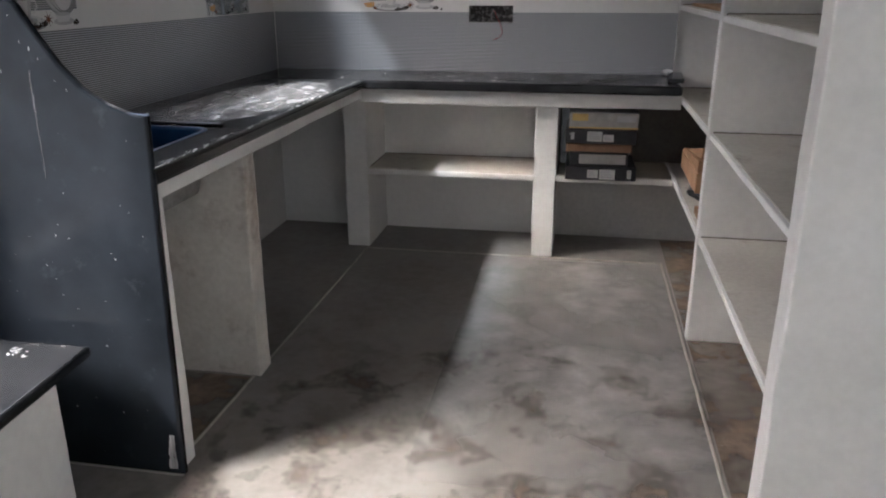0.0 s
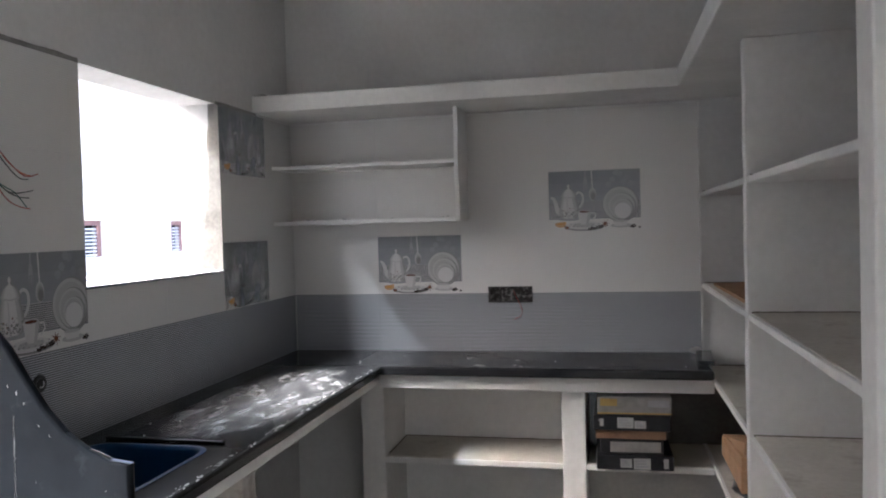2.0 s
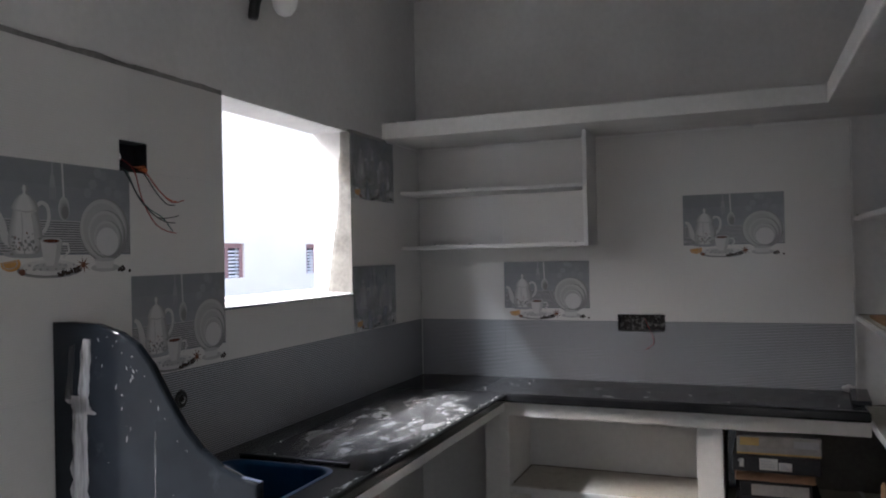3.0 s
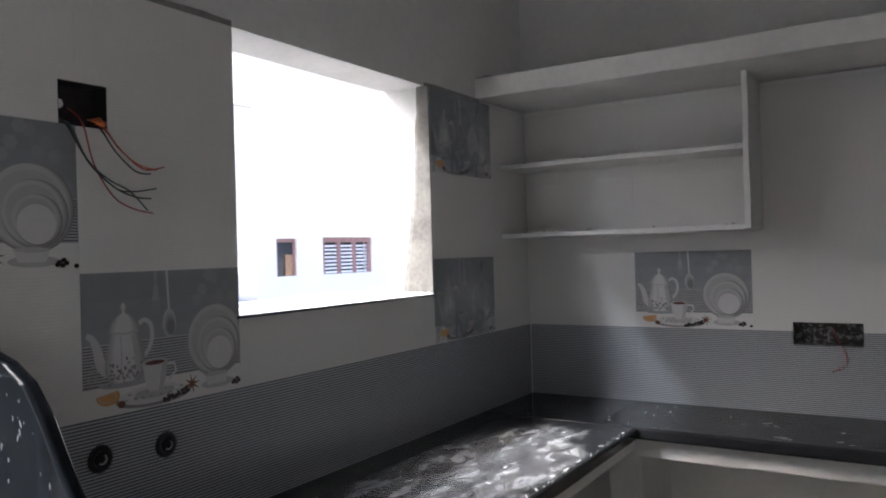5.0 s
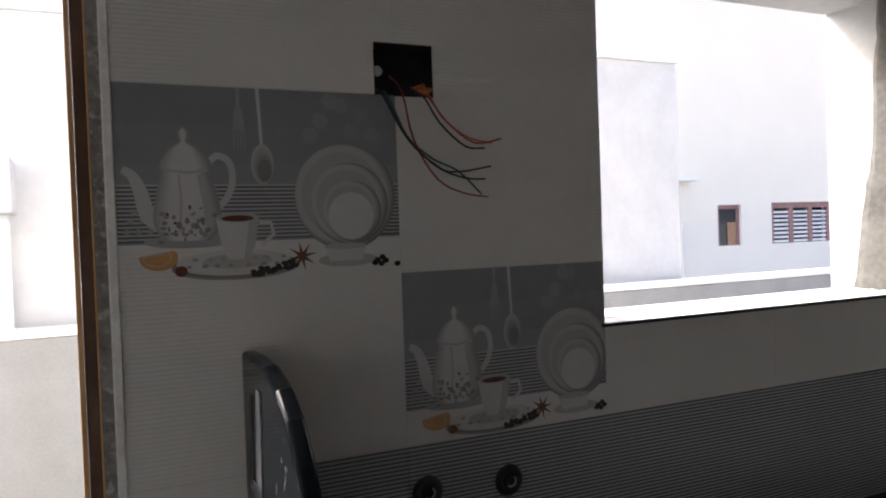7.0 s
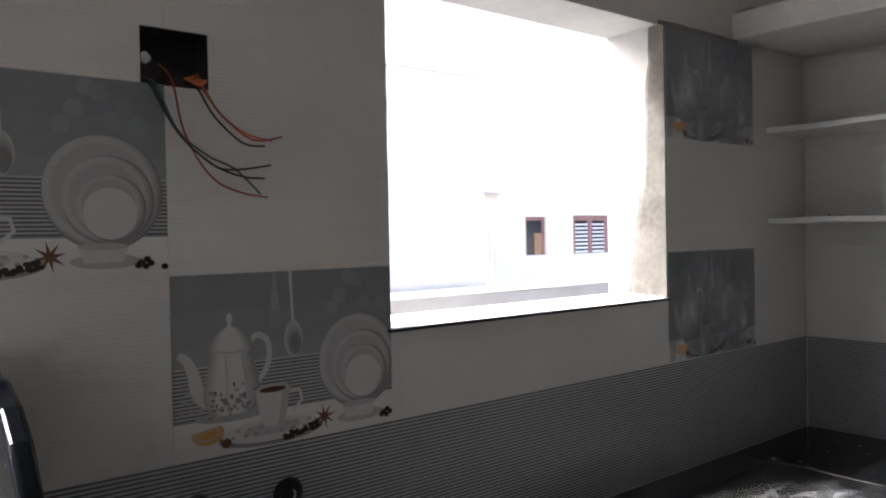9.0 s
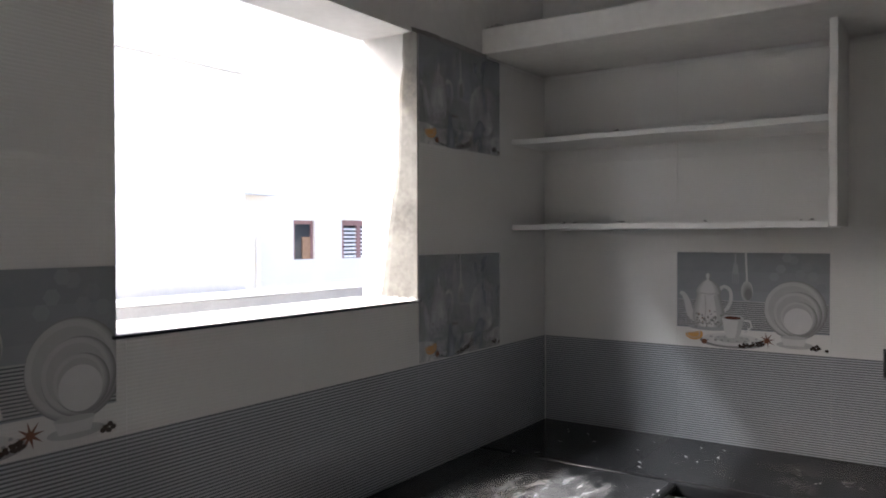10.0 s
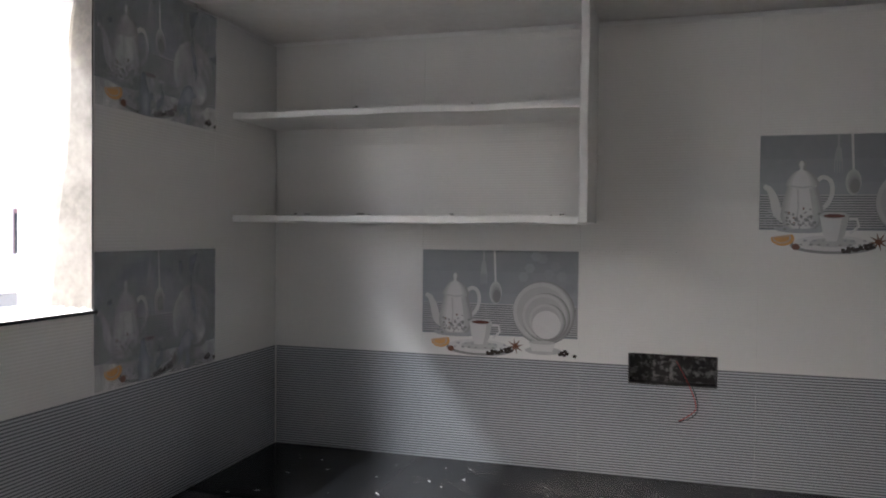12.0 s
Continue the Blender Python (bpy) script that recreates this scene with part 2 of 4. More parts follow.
def film(name, rgb, scale, at, width=0.16, detail=7.0, fade=None, stretch=(1, 1, 1), rough=0.6, twist=0.0):
    """A film of dried dirt or painted tint that covers a surface in cloudy patches and lets it show between them. fade:
    radii at which it thins out round the object's middle.
    """
    m = bpy.data.materials.new(name)
    m.use_nodes = True
    n, l = m.node_tree.nodes, m.node_tree.links
    b, out = n["Principled BSDF"], n["Material Output"]
    tone = n.new("ShaderNodeTexNoise")
    tone.inputs["Scale"].default_value, tone.inputs["Detail"].default_value = scale * 5, 4.0
    ramp = n.new("ShaderNodeValToRGB")
    ramp.color_ramp.elements[0].position, ramp.color_ramp.elements[1].position = 0.3, 0.7
    ramp.color_ramp.elements[0].color, ramp.color_ramp.elements[1].color = (*[c * 0.8 for c in rgb], 1), (*[c * 1.12 for c in rgb], 1)
    b.inputs["Roughness"].default_value = 0.85
    tc, tex, cut, st = n.new("ShaderNodeTexCoord"), n.new("ShaderNodeTexNoise"), n.new("ShaderNodeMapRange"), n.new("ShaderNodeMapping")
    st.inputs["Scale"].default_value = stretch
    l.new(tc.outputs["Object"], st.inputs["Vector"])
    tex.inputs["Scale"].default_value, tex.inputs["Detail"].default_value = scale, detail
    tex.inputs["Roughness"].default_value, tex.inputs["Distortion"].default_value = rough, twist
    l.new(st.outputs[0], tex.inputs["Vector"])
    l.new(st.outputs[0], tone.inputs["Vector"])
    l.new(tone.outputs["Fac"], ramp.inputs[0])
    l.new(ramp.outputs[0], b.inputs["Base Color"])
    cut.inputs[1].default_value, cut.inputs[2].default_value = at - width, at + width
    value = tex.outputs["Fac"]
    if fade:
        mp, gr, add, mul = n.new("ShaderNodeMapping"), n.new("ShaderNodeTexGradient"), n.new("ShaderNodeMath"), n.new("ShaderNodeMath")
        mp.inputs["Scale"].default_value = [1.0 / f for f in fade]
        gr.gradient_type = 'SPHERICAL'
        l.new(tc.outputs["Object"], mp.inputs["Vector"])
        l.new(mp.outputs[0], gr.inputs["Vector"])
        add.operation, mul.operation = 'MULTIPLY_ADD', 'MINIMUM'
        add.inputs[1].default_value, add.inputs[2].default_value = 1.6, -0.55
        l.new(gr.outputs["Fac"], add.inputs[0])
        mul.inputs[1].default_value = 0.0
        l.new(add.outputs[0], mul.inputs[0])
        tot = n.new("ShaderNodeMath")
        l.new(tex.outputs["Fac"], tot.inputs[0])
        l.new(mul.outputs[0], tot.inputs[1])
        value = tot.outputs[0]
    l.new(value, cut.inputs[0])
    clear, mix = n.new("ShaderNodeBsdfTransparent"), n.new("ShaderNodeMixShader")
    l.new(cut.outputs[0], mix.inputs[0])
    l.new(clear.outputs[0], mix.inputs[1])
    l.new(b.outputs[0], mix.inputs[2])
    l.new(mix.outputs[0], out.inputs["Surface"])
    return m


CEMENT_HAZE_FILM = film("cement_haze_film", (0.52, 0.55, 0.585), 10, 0.68, 0.32, 5.0, None, (1.0, 1.0, 0.7), 0.55, 0.4)
POWDER = film("white_powder", (0.27, 0.278, 0.29), 16, 0.56, 0.19, 5.0, (0.34, 0.84, 1.0), (1.0, 0.55, 1.0), 0.62, 0.6)
WORKTOP_FILM = film("worktop_dust", (0.16, 0.157, 0.152), 6, 0.66, 0.16, 4.0, (1.1, 0.34, 1.0), (1, 1, 1), 0.6, 0.5)
FLOOR_DUST = film("floor_dust", (0.24, 0.185, 0.14), 5, 0.46, 0.2)
FLOOR_PALE = film("pale_floor_stain", (0.28, 0.246, 0.207), 5.0, 0.53, 0.08, 8.0, (1.5, 0.95, 1.0), (1, 1, 1), 0.66, 0.15)
FLOOR_BROWN = film("brown_floor_stain", (0.150, 0.122, 0.098), 4.0, 0.59, 0.09, 7.0, (1.4, 1.1, 1.0), (1, 1, 1), 0.66, 0.2)
FLOOR_LIT = film("lit_floor_tint", (0.36, 0.347, 0.33), 1.8, 0.48, 0.32, 6.0, (1.1, 1.4, 1.0), (1, 1, 1), 0.6, 0.1)
SILL_DUST = film("sill_dust", (0.62, 0.61, 0.59), 11, 0.36, 0.2)
THIN_FILM = film("thin_cement_film", (0.14, 0.144, 0.15), 22, 0.52, 0.2, 6.0, None, (1.0, 1.0, 0.15), 0.6, 0.2)
STREAK = film("cement_streak", (0.46, 0.46, 0.46), 40, 0.42, 0.22, 8.0, None, (1.0, 1.0, 0.12), 0.65, 0.2)


# ---- building helpers ----
def part(name, bm, mat, parent=None, label=""):
    """Links a bmesh as one mesh object, under a thing or part if one is given."""
    me = bpy.data.meshes.new(name)
    bmesh.ops.recalc_face_normals(bm, faces=bm.faces)
    bm.to_mesh(me)
    bm.free()
    for x in (mat if isinstance(mat, (list, tuple)) else [mat]):
        me.materials.append(x)
    ob = new(name, me)
    if parent:
        ob.parent = parent
    if label:
        ob["label"] = label
    return ob


def thing(name, label, category, m=None, group="", kind=""):
    ob = new(name)
    ob.empty_display_size = 0.05
    if m is not None:
        ob.matrix_world = m
    return tagged(ob, label, category, group, kind)


def structure(name, bm, mat, label, category="wall"):
    return tagged(part(name, bm, mat), label, category, kind="structure")


def box(x0, x1, y0, y1, z0, z1, bevel=0.0, seg=2, bm=None):
    """A block, alone or added to bm, with rounded edges."""
    b = bmesh.new()
    bmesh.ops.create_cube(b, size=1)
    for v in b.verts:
        v.co = Vector((x0 + (v.co.x + 0.5) * (x1 - x0), y0 + (v.co.y + 0.5) * (y1 - y0), z0 + (v.co.z + 0.5) * (z1 - z0)))
    if bevel:
        bmesh.ops.bevel(b, geom=b.edges[:], offset=bevel, segments=seg, profile=0.5, affect='EDGES')
    if bm is None:
        return b
    me = bpy.data.meshes.new("tmp")
    b.to_mesh(me)
    b.free()
    bm.from_mesh(me)
    bpy.data.meshes.remove(me)
    return bm


def worn(bm, cuts=10, amount=0.002, scale=9.0, seed=0.0):
    """Makes cast or hand-plastered edges uneven."""
    long_edges = [e for e in bm.edges if e.calc_length() > 0.25]
    if long_edges:
        bmesh.ops.subdivide_edges(bm, edges=long_edges, cuts=cuts, use_grid_fill=True)
    for v in bm.verts:
        p = v.co * scale + Vector((seed, 0, 0))
        v.co += amount * Vector((noise.noise(p), noise.noise(p + Vector((5, 0, 0))), noise.noise(p + Vector((0, 9, 0)))))
    return bm


def sheet(u0, u1, v0, v1, holes, d0, d1, bm=None):
    """An upright slab, u along, v up, from depth d0 (front) to d1 (back), with rectangular holes cut through it."""
    bm = bm or bmesh.new()
    us = sorted({u0, u1, *[c for h in holes for c in h[:2] if u0 < c < u1]})
    vs = sorted({v0, v1, *[c for h in holes for c in h[2:] if v0 < c < v1]})
    nu, nv = len(us) - 1, len(vs) - 1

    def solid(i, j):
        if not (0 <= i < nu and 0 <= j < nv):
            return False
        a, b = (us[i] + us[i + 1]) / 2, (vs[j] + vs[j + 1]) / 2
        return not any(h[0] < a < h[1] and h[2] < b < h[3] for h in holes)
    made = {}

    def vert(i, j, k):
        if (i, j, k) not in made:
            made[i, j, k] = bm.verts.new((us[i], (d0, d1)[k], vs[j]))
        return made[i, j, k]
    for i in range(nu):
        for j in range(nv):
            if not solid(i, j):
                continue
            q = [(i, j), (i + 1, j), (i + 1, j + 1), (i, j + 1)]
            bm.faces.new([vert(a, b, 0) for a, b in q])
            bm.faces.new([vert(a, b, 1) for a, b in reversed(q)])
            for (a, b), (ni, nj) in zip(zip(q, q[1:] + q[:1]), ((i, j - 1), (i + 1, j), (i, j + 1), (i - 1, j))):
                if not solid(ni, nj):
                    bm.faces.new([vert(*a, 0), vert(*b, 0), vert(*b, 1), vert(*a, 1)])
    return bm


def prism(loop, holes, z0, z1, bevel=0.0, seg=3):
    """A flat plate over an outline with holes; the upper outer edges are rounded."""
    bm = bmesh.new()
    tops, rims = [], []
    for pts in (loop, *holes):
        ring = [bm.verts.new((x, y, z1)) for x, y in pts]
        tops.append(ring)
        rims += [bm.edges.new((a, b)) for a, b in zip(ring, ring[1:] + ring[:1])]
    bmesh.ops.triangle_fill(bm, use_beauty=True, use_dissolve=False, edges=rims)
    upper = bm.faces[:]
    low = {}
    for ring in tops:
        for v in ring:
            low[v] = bm.verts.new((v.co.x, v.co.y, z0))
    for f in upper:
        bm.faces.new([low[v] for v in reversed(f.verts)])
    for ring in tops:
        for a, b in zip(ring, ring[1:] + ring[:1]):
            bm.faces.new((a, b, low[b], low[a]))
    bmesh.ops.recalc_face_normals(bm, faces=bm.faces)
    if bevel:
        outer = set(tops[0])
        es = [e for e in bm.edges if e.verts[0] in outer and e.verts[1] in outer and len(e.link_faces) == 2 and abs(e.link_faces[0].normal.z - e.link_faces[1].normal.z) > 0.5]
        lows = {low[v] for v in outer}
        es += [e for e in bm.edges if e.verts[0] in lows and e.verts[1] in lows and len(e.link_faces) == 2 and abs(e.link_faces[0].normal.z - e.link_faces[1].normal.z) > 0.5]
        bmesh.ops.bevel(bm, geom=es, offset=bevel, segments=seg, profile=0.5, affect='EDGES')
    return bm


def tube(pts, r, sides=8, bm=None, closed_ends=True, smooth=4):
    """A round cable along a smoothed line of points."""
    bm = bm or bmesh.new()
    p = [Vector(q) for q in pts]
    line = []
    for i in range(len(p) - 1):
        a, b, c, d = p[max(i - 1, 0)], p[i], p[i + 1], p[min(i + 2, len(p) - 1)]
        for k in range(smooth):
            t = k / smooth
            line.append(0.5 * ((2 * b) + (c - a) * t + (2 * a - 5 * b + 4 * c - d) * t * t + (3 * b - a - 3 * c + d) * t ** 3))
    line.append(p[-1])
    rings = []
    for i, q in enumerate(line):
        way = (line[min(i + 1, len(line) - 1)] - line[max(i - 1, 0)]).normalized()
        side = way.orthogonal().normalized() if not rings else (prev - way * prev.dot(way)).normalized()
        prev = side
        up = way.cross(side)
        rr = r[i * (len(r) - 1) // max(len(line) - 1, 1)] if isinstance(r, (list, tuple)) else r
        rings.append([bm.verts.new(q + rr * (math.cos(a) * side + math.sin(a) * up)) for a in [2 * math.pi * k / sides for k in range(sides)]])
    for a, b in zip(rings, rings[1:]):
        for k in range(sides):
            bm.faces.new((a[k], a[(k + 1) % sides], b[(k + 1) % sides], b[k])).smooth = True
    if closed_ends:
        bm.faces.new(list(reversed(rings[0])))
        bm.faces.new(rings[-1])
    return bm


def lathe(profile, sides=24, bm=None):
    """A turned body about z from (radius, height) pairs."""
    bm = bm or bmesh.new()
    rings = [[bm.verts.new((r * math.cos(2 * math.pi * k / sides), r * math.sin(2 * math.pi * k / sides), z)) for k in range(sides)] for r, z in profile]
    for a, b in zip(rings, rings[1:]):
        for k in range(sides):
            bm.faces.new((a[k], a[(k + 1) % sides], b[(k + 1) % sides], b[k])).smooth = True
    bm.faces.new(list(reversed(rings[0])))
    bm.faces.new(rings[-1])
    return bm


# ---- plan ----
WX, NY, EX = -1.525, 4.53, 1.07          # tiled faces of the west and north walls, east wall
CT = 0.89                                # worktop
ROWS = (0.885, 1.19, 1.4975, 1.805, 2.112)
WIN = (2.822, 3.742, 1.37, 2.118)
DOOR = (1.20, 1.926, 0.40, 2.118)
# unseen opening assumed for the added hall lamp
HALL_WIN = (-2.4, -0.8, 0.45, 2.2)
SOCKET = (2.352, 2.463, 1.802, 1.894)
SWITCH = (-0.456, -0.226, 1.140, 1.224)
LOFT = (2.128, 2.21)
CEIL = 2.95

# ---- floor, walls, ceiling ----
structure("floor", box(-1.75, 2.4, -4.7, 4.75, -0.15, 0), FLOOR, "stained grey cement screed floor, dusty and unfinished", "floor")
WMAT = pose(WX - 0.02, 0, 0, 0, 0, 90)   # local: x along the wall, -y into the room
wall_w = structure("wall_west", sheet(-4.7, 4.75, 0, CEIL, [WIN, DOOR, SOCKET, HALL_WIN], 0, 0.18), PAINT, "white painted masonry wall with a window opening and a doorway")
wall_w.matrix_world = WMAT
wall_n = structure("wall_north", sheet(-1.545, 1.25, 0, CEIL, [SWITCH], 0, 0.2), PAINT, "white painted masonry wall behind the worktop")
wall_n.matrix_world = pose(0, NY + 0.02, 0)
structure("wall_east", box(EX, EX + 0.15, 2.02, NY + 0.02, 0, CEIL), PAINT, "white painted masonry wall behind the open shelves")
structure("wall_kitchen_east", box(EX, EX + 0.15, 0.2, 2.02, 0, CEIL), PAINT, "plain white painted kitchen wall")
# unseen south wall and hall, added to close the room and shape light
wall_k = structure("wall_south", sheet(-1.545, EX + 0.15, 0, CEIL, [(-0.17, 0.98, -1, 2.1)], 0, 0.13), PAINT, "assumed white painted wall out of view, with an opening to the hall")
wall_k.matrix_world = pose(0, 0.07, 0)
wall_s = structure("wall_hall_south", sheet(-1.545, 2.4, 0, CEIL, [], 0, 0.2), PAINT, "white painted hall wall of the hall")
wall_s.matrix_world = pose(0, -4.7, 0)
wall_e = structure("wall_hall_east", sheet(-4.5, 0.2, 0, CEIL, [], 0, 0.15), PAINT, "plain white painted wall of the hall")
wall_e.matrix_world = pose(2.4, 0, 0, 0, 0, 90)
structure("wall_hall_north", box(EX + 0.15, 2.25, 0.07, 0.2, 0, CEIL), PAINT, "plain white painted wall of the hall")
structure("ceiling", box(-1.75, 2.4, -4.7, 4.75, CEIL, CEIL + 0.15), PAINT, "plain off-white painted ceiling", "ceiling")
loft = prism([(WX - 0.02, 4.12), (0.472, 4.12), (0.472, 2.02), (EX, 2.02), (EX, NY + 0.02), (WX - 0.02, NY + 0.02)], [], LOFT[0], LOFT[1], 0.006)
structure("loft_slab", loft, SHELF_PAINT, "white painted concrete loft slab running round two walls", "loft slab")

# joint ridges in the floor
for k, (a, b) in enumerate((((-0.965, 2.15), (-0.935, 4.135)), ((-0.935, 4.14), (0.583, 4.145)), ((0.583, 4.145), (0.595, 2.10)))):
    n_pts = 24
    line = [(a[0] + (b[0] - a[0]) * i / n_pts + random.uniform(-0.0015, 0.0015), a[1] + (b[1] - a[1]) * i / n_pts + random.uniform(-0.0015, 0.0015), 0.0) for i in range(n_pts + 1)]
    structure("floor_trim", tube(line, 0.006, 6, smooth=1), RIDGE, "thin pale mortar joint in the screed floor", "floor joint")

# ---- worktop ----
def rounded(x0, x1, y0, y1, r, n=6):
    pts = []
    for cx, cy, a0 in ((x1 - r, y1 - r, 0), (x0 + r, y1 - r, 90), (x0 + r, y0 + r, 180), (x1 - r, y0 + r, 270)):
        pts += [(cx + r * math.cos(radians(a0 + 90 * k / n)), cy + r * math.sin(radians(a0 + 90 * k / n))) for k in range(n + 1)]
    return pts


SINK_Y = (2.175, 2.70)
SINK = rounded(-1.42, -1.03, *SINK_Y, 0.07)
worktop = thing("worktop", "L-shaped polished black granite worktop covered in white dust", "worktop")
part("slab", prism([(WX + 0.001, 2.138), (-0.897, 2.138), (-0.9, 4.0575), (WX + 0.001, 4.0575)], [SINK], CT - 0.044, CT, 0.012, 4), DUSTY_GRANITE, worktop)
part("slab", prism([(WX + 0.001, 4.058), (-0.9, 4.058), (0.592, 4.035), (0.592, NY - 0.001), (WX + 0.001, NY - 0.001)], [], CT - 0.044, CT, 0.0115, 4), DUSTY_GRANITE, worktop)

# masonry base under the worktop
base = thing("masonry_counter", "white painted masonry base with open bays under the worktop", "kitchen base")
part("beam", worn(box(-0.99, -0.93, 2.152, 4.17, 0.795, CT - 0.0445, 0.004), 14, 0.004, 7), SHELF_PAINT, base)
part("beam", worn(box(-0.93, 0.60, 4.105, 4.17, 0.775, CT - 0.0445, 0.004), 14, 0.004, 7, 3.0), SHELF_PAINT, base)
part("slab", box(-1.545, -0.99, 2.725, 4.17, 0.82, CT - 0.0445), BAY_PAINT, base)
part("slab", box(-1.545, 0.60, 4.17, 4.55, 0.81, CT - 0.0445), BAY_PAINT, base)
part("divider", worn(box(-1.545, -0.93, 2.152, 2.205, 0, 0.80, 0.004), 8, 0.004, 6), SHELF_PAINT, base)
# divider paint is darker and browner than its neighbours, to dim the bay
part("divider", worn(box(-1.545, -0.93, 2.70, 2.795, 0, 0.80, 0.006), 8, 0.004, 6, 2.0), BAY_PAINT, base, "masonry divider in darker brown-grey paint")
part("divider", worn(box(-1.048, -0.926, 4.165, 4.55, 0, 0.79, 0.006), 8, 0.004, 6, 5.0), SHELF_PAINT, base)
part("divider", worn(box(-0.068, 0.040, 4.16, 4.55, 0, 0.79, 0.006), 8, 0.004, 6, 8.0), SHELF_PAINT, base)
def dusty_shelf(parent, x0, x1, y0, y1, z, thick, seed, front):
    """A cast shelf with a layer of dust that stops short of its front edge."""
    s = part("shelf", worn(box(x0, x1, y0, y1, z - thick, z, 0.004), 10, 0.0025, 7, seed), SHELF_PAINT, parent)
    xa, ya = (x0 + 0.012, y0 + 0.002) if front == "x" else (x0 + 0.002, y0 + 0.012)
    n_pts = 26
    bm = bmesh.new()
    for run in (((x0 + 0.01, y1 - 0.004), (x1 - 0.006, y1 - 0.004)), ((x1 - 0.005, y0 + 0.03), (x1 - 0.005, y1 - 0.006)) if front == "x" else ((x0 + 0.005, y0 + 0.05), (x0 + 0.005, y1 - 0.006))):
        (xp, yp), (xq, yq) = run
        pts = [(xp + (xq - xp) * i / n_pts, yp + (yq - yp) * i / n_pts, z + 0.003) for i in range(n_pts + 1)]
        tube(pts, [0.0035 + 0.0035 * abs(noise.noise(Vector((i * 0.7 + seed * 3, 1.0, yp)))) for i in range(n_pts + 1)], 6, bm, True, 1)
    part("dirt_line", bm, SHELF_DIRT, s, "dark crumbs and dirt along the wall")
    part("dust_layer", box(xa, x1 - 0.002, ya, y1 - 0.002, z - 0.004, z + 0.0035), DUST_LAYER, s, "layer of brown construction dust")


dusty_shelf(base, -0.926, -0.068, 4.165, 4.55, 0.425, 0.028, 0, "y")
dusty_shelf(base, 0.040, 0.602, 4.165, 4.55, 0.425, 0.028, 4, "y")

# sheets added over the bay's back; the upper one's dark colour dims it
part("back_panel", box(0.041, EX - 0.002, 4.546, 4.5495, 0.001, 0.396), PLASTER, base, "grey sheet over the back of the bay")
part("back_panel", box(0.041, EX - 0.002, 4.546, 4.5495, 0.432, 0.795), RECESS_DARK, base, "grey sheet over the back of the bay")

# ---- granite end panel with its swept top ----
edge = [(-0.893, 1.025), (-0.945, 1.031), (-1.0, 1.052), (-1.058, 1.090), (-1.108, 1.143), (-1.155, 1.210), (-1.20, 1.283), (-1.245, 1.332), (-1.30, 1.362), (-1.375, 1.382), (-1.46, 1.386), (-1.524, 1.384)]
fin_loop = [(-1.524, -0.002), (-0.915, -0.002)] + edge
fin = prism([(x, z) for x, z in fin_loop], [], 0, 0.027, 0.008, 4)
bmesh.ops.transform(fin, matrix=Matrix(((1, 0, 0, 0), (0, 0, -1, 2.137), (0, 1, 0, 0.002), (0, 0, 0, 1))), verts=fin.verts)
tagged(part("partition", fin, PANEL_GRANITE), "upright polished black granite end panel with a swept S-curve top", "partition panel")

# mortar line at the foot of the panel
foot = [(-1.50 + 0.585 * i / 20, 2.1075 + random.uniform(-0.001, 0.001), 0.001) for i in range(21)]
structure("floor_trim", tube(foot, 0.0035, 6, smooth=1), RIDGE, "thin white mortar line at the foot of the granite panel", "floor joint")

# low bench by the doorway
bench = thing("washing_bench", "low white masonry bench with a black granite top", "bench")
part("top", prism([(WX + 0.001, 0.9), (-1.03, 0.9), (-1.095, 2.04), (WX + 0.001, 2.04)], [], 0.395, 0.43, 0.012, 4), DUSTY_GRANITE, bench)
part("base", worn(box(WX - 0.018, -1.155, 0.92, 1.965, 0, 0.395, 0.004), 6, 0.003), SHELF_PAINT, bench)

bm = bmesh.new()
for k in range(14):
    q = random.uniform(0.0012, 0.0042)
    bmesh.ops.create_icosphere(bm, subdivisions=1, radius=q, matrix=pose(-1.25 + random.gauss(0, 0.022), 1.975 + random.gauss(0, 0.018), 0.4305 + q * 0.15, 0, 0, random.uniform(0, 180)) @ Matrix.Diagonal((2.2, 1.2, 0.3, 1)))
tagged(part("plaster_crumbs", bm, FLECK), "flakes of white plaster on the black bench top", "rubble", kind="stuff")

# ---- tall open shelves ----
SX = 0.602
unit = thing("shelf_unit", "tall built-in white painted masonry shelves, dusty and nearly empty", "shelves")
part("side_panel", worn(box(SX, EX - 0.001, 2.022, 2.108, 0, LOFT[0] - 0.001, 0.005), 12, 0.004, 5), SHELF_PAINT, unit)
part("side_panel", worn(box(SX, EX - 0.001, 3.265, 3.318, 0, LOFT[0] - 0.001, 0.005), 12, 0.004, 5, 4.0), SHELF_PAINT, unit)
for k, z in enumerate((0.427, 0.820, 1.226, 1.676)):
    dusty_shelf(unit, SX + 0.004, EX - 0.001, 2.108, 3.265, z, 0.022, k, "x")
    dusty_shelf(unit, SX + 0.004, EX - 0.001, 3.318, NY + 0.018, z, 0.022, k + 9, "x")

# ---- wall shelf cabinet ----
rack = thing("wall_shelf", "white painted two-tier wall shelf built under the loft slab", "wall shelf")
part("side_panel", worn(box(-0.567, -0.546, 4.278, NY - 0.001, 1.573, LOFT[0] - 0.001, 0.003), 12, 0.002), SHELF_PAINT, rack)
for z, seed in ((1.588, 0.0), (1.872, 6.0)):
    part("shelf", worn(box(-1.524, -0.567, 4.278, NY - 0.001, z - 0.018, z, 0.002), 16, 0.003, 9, seed), SHELF_PAINT, rack)


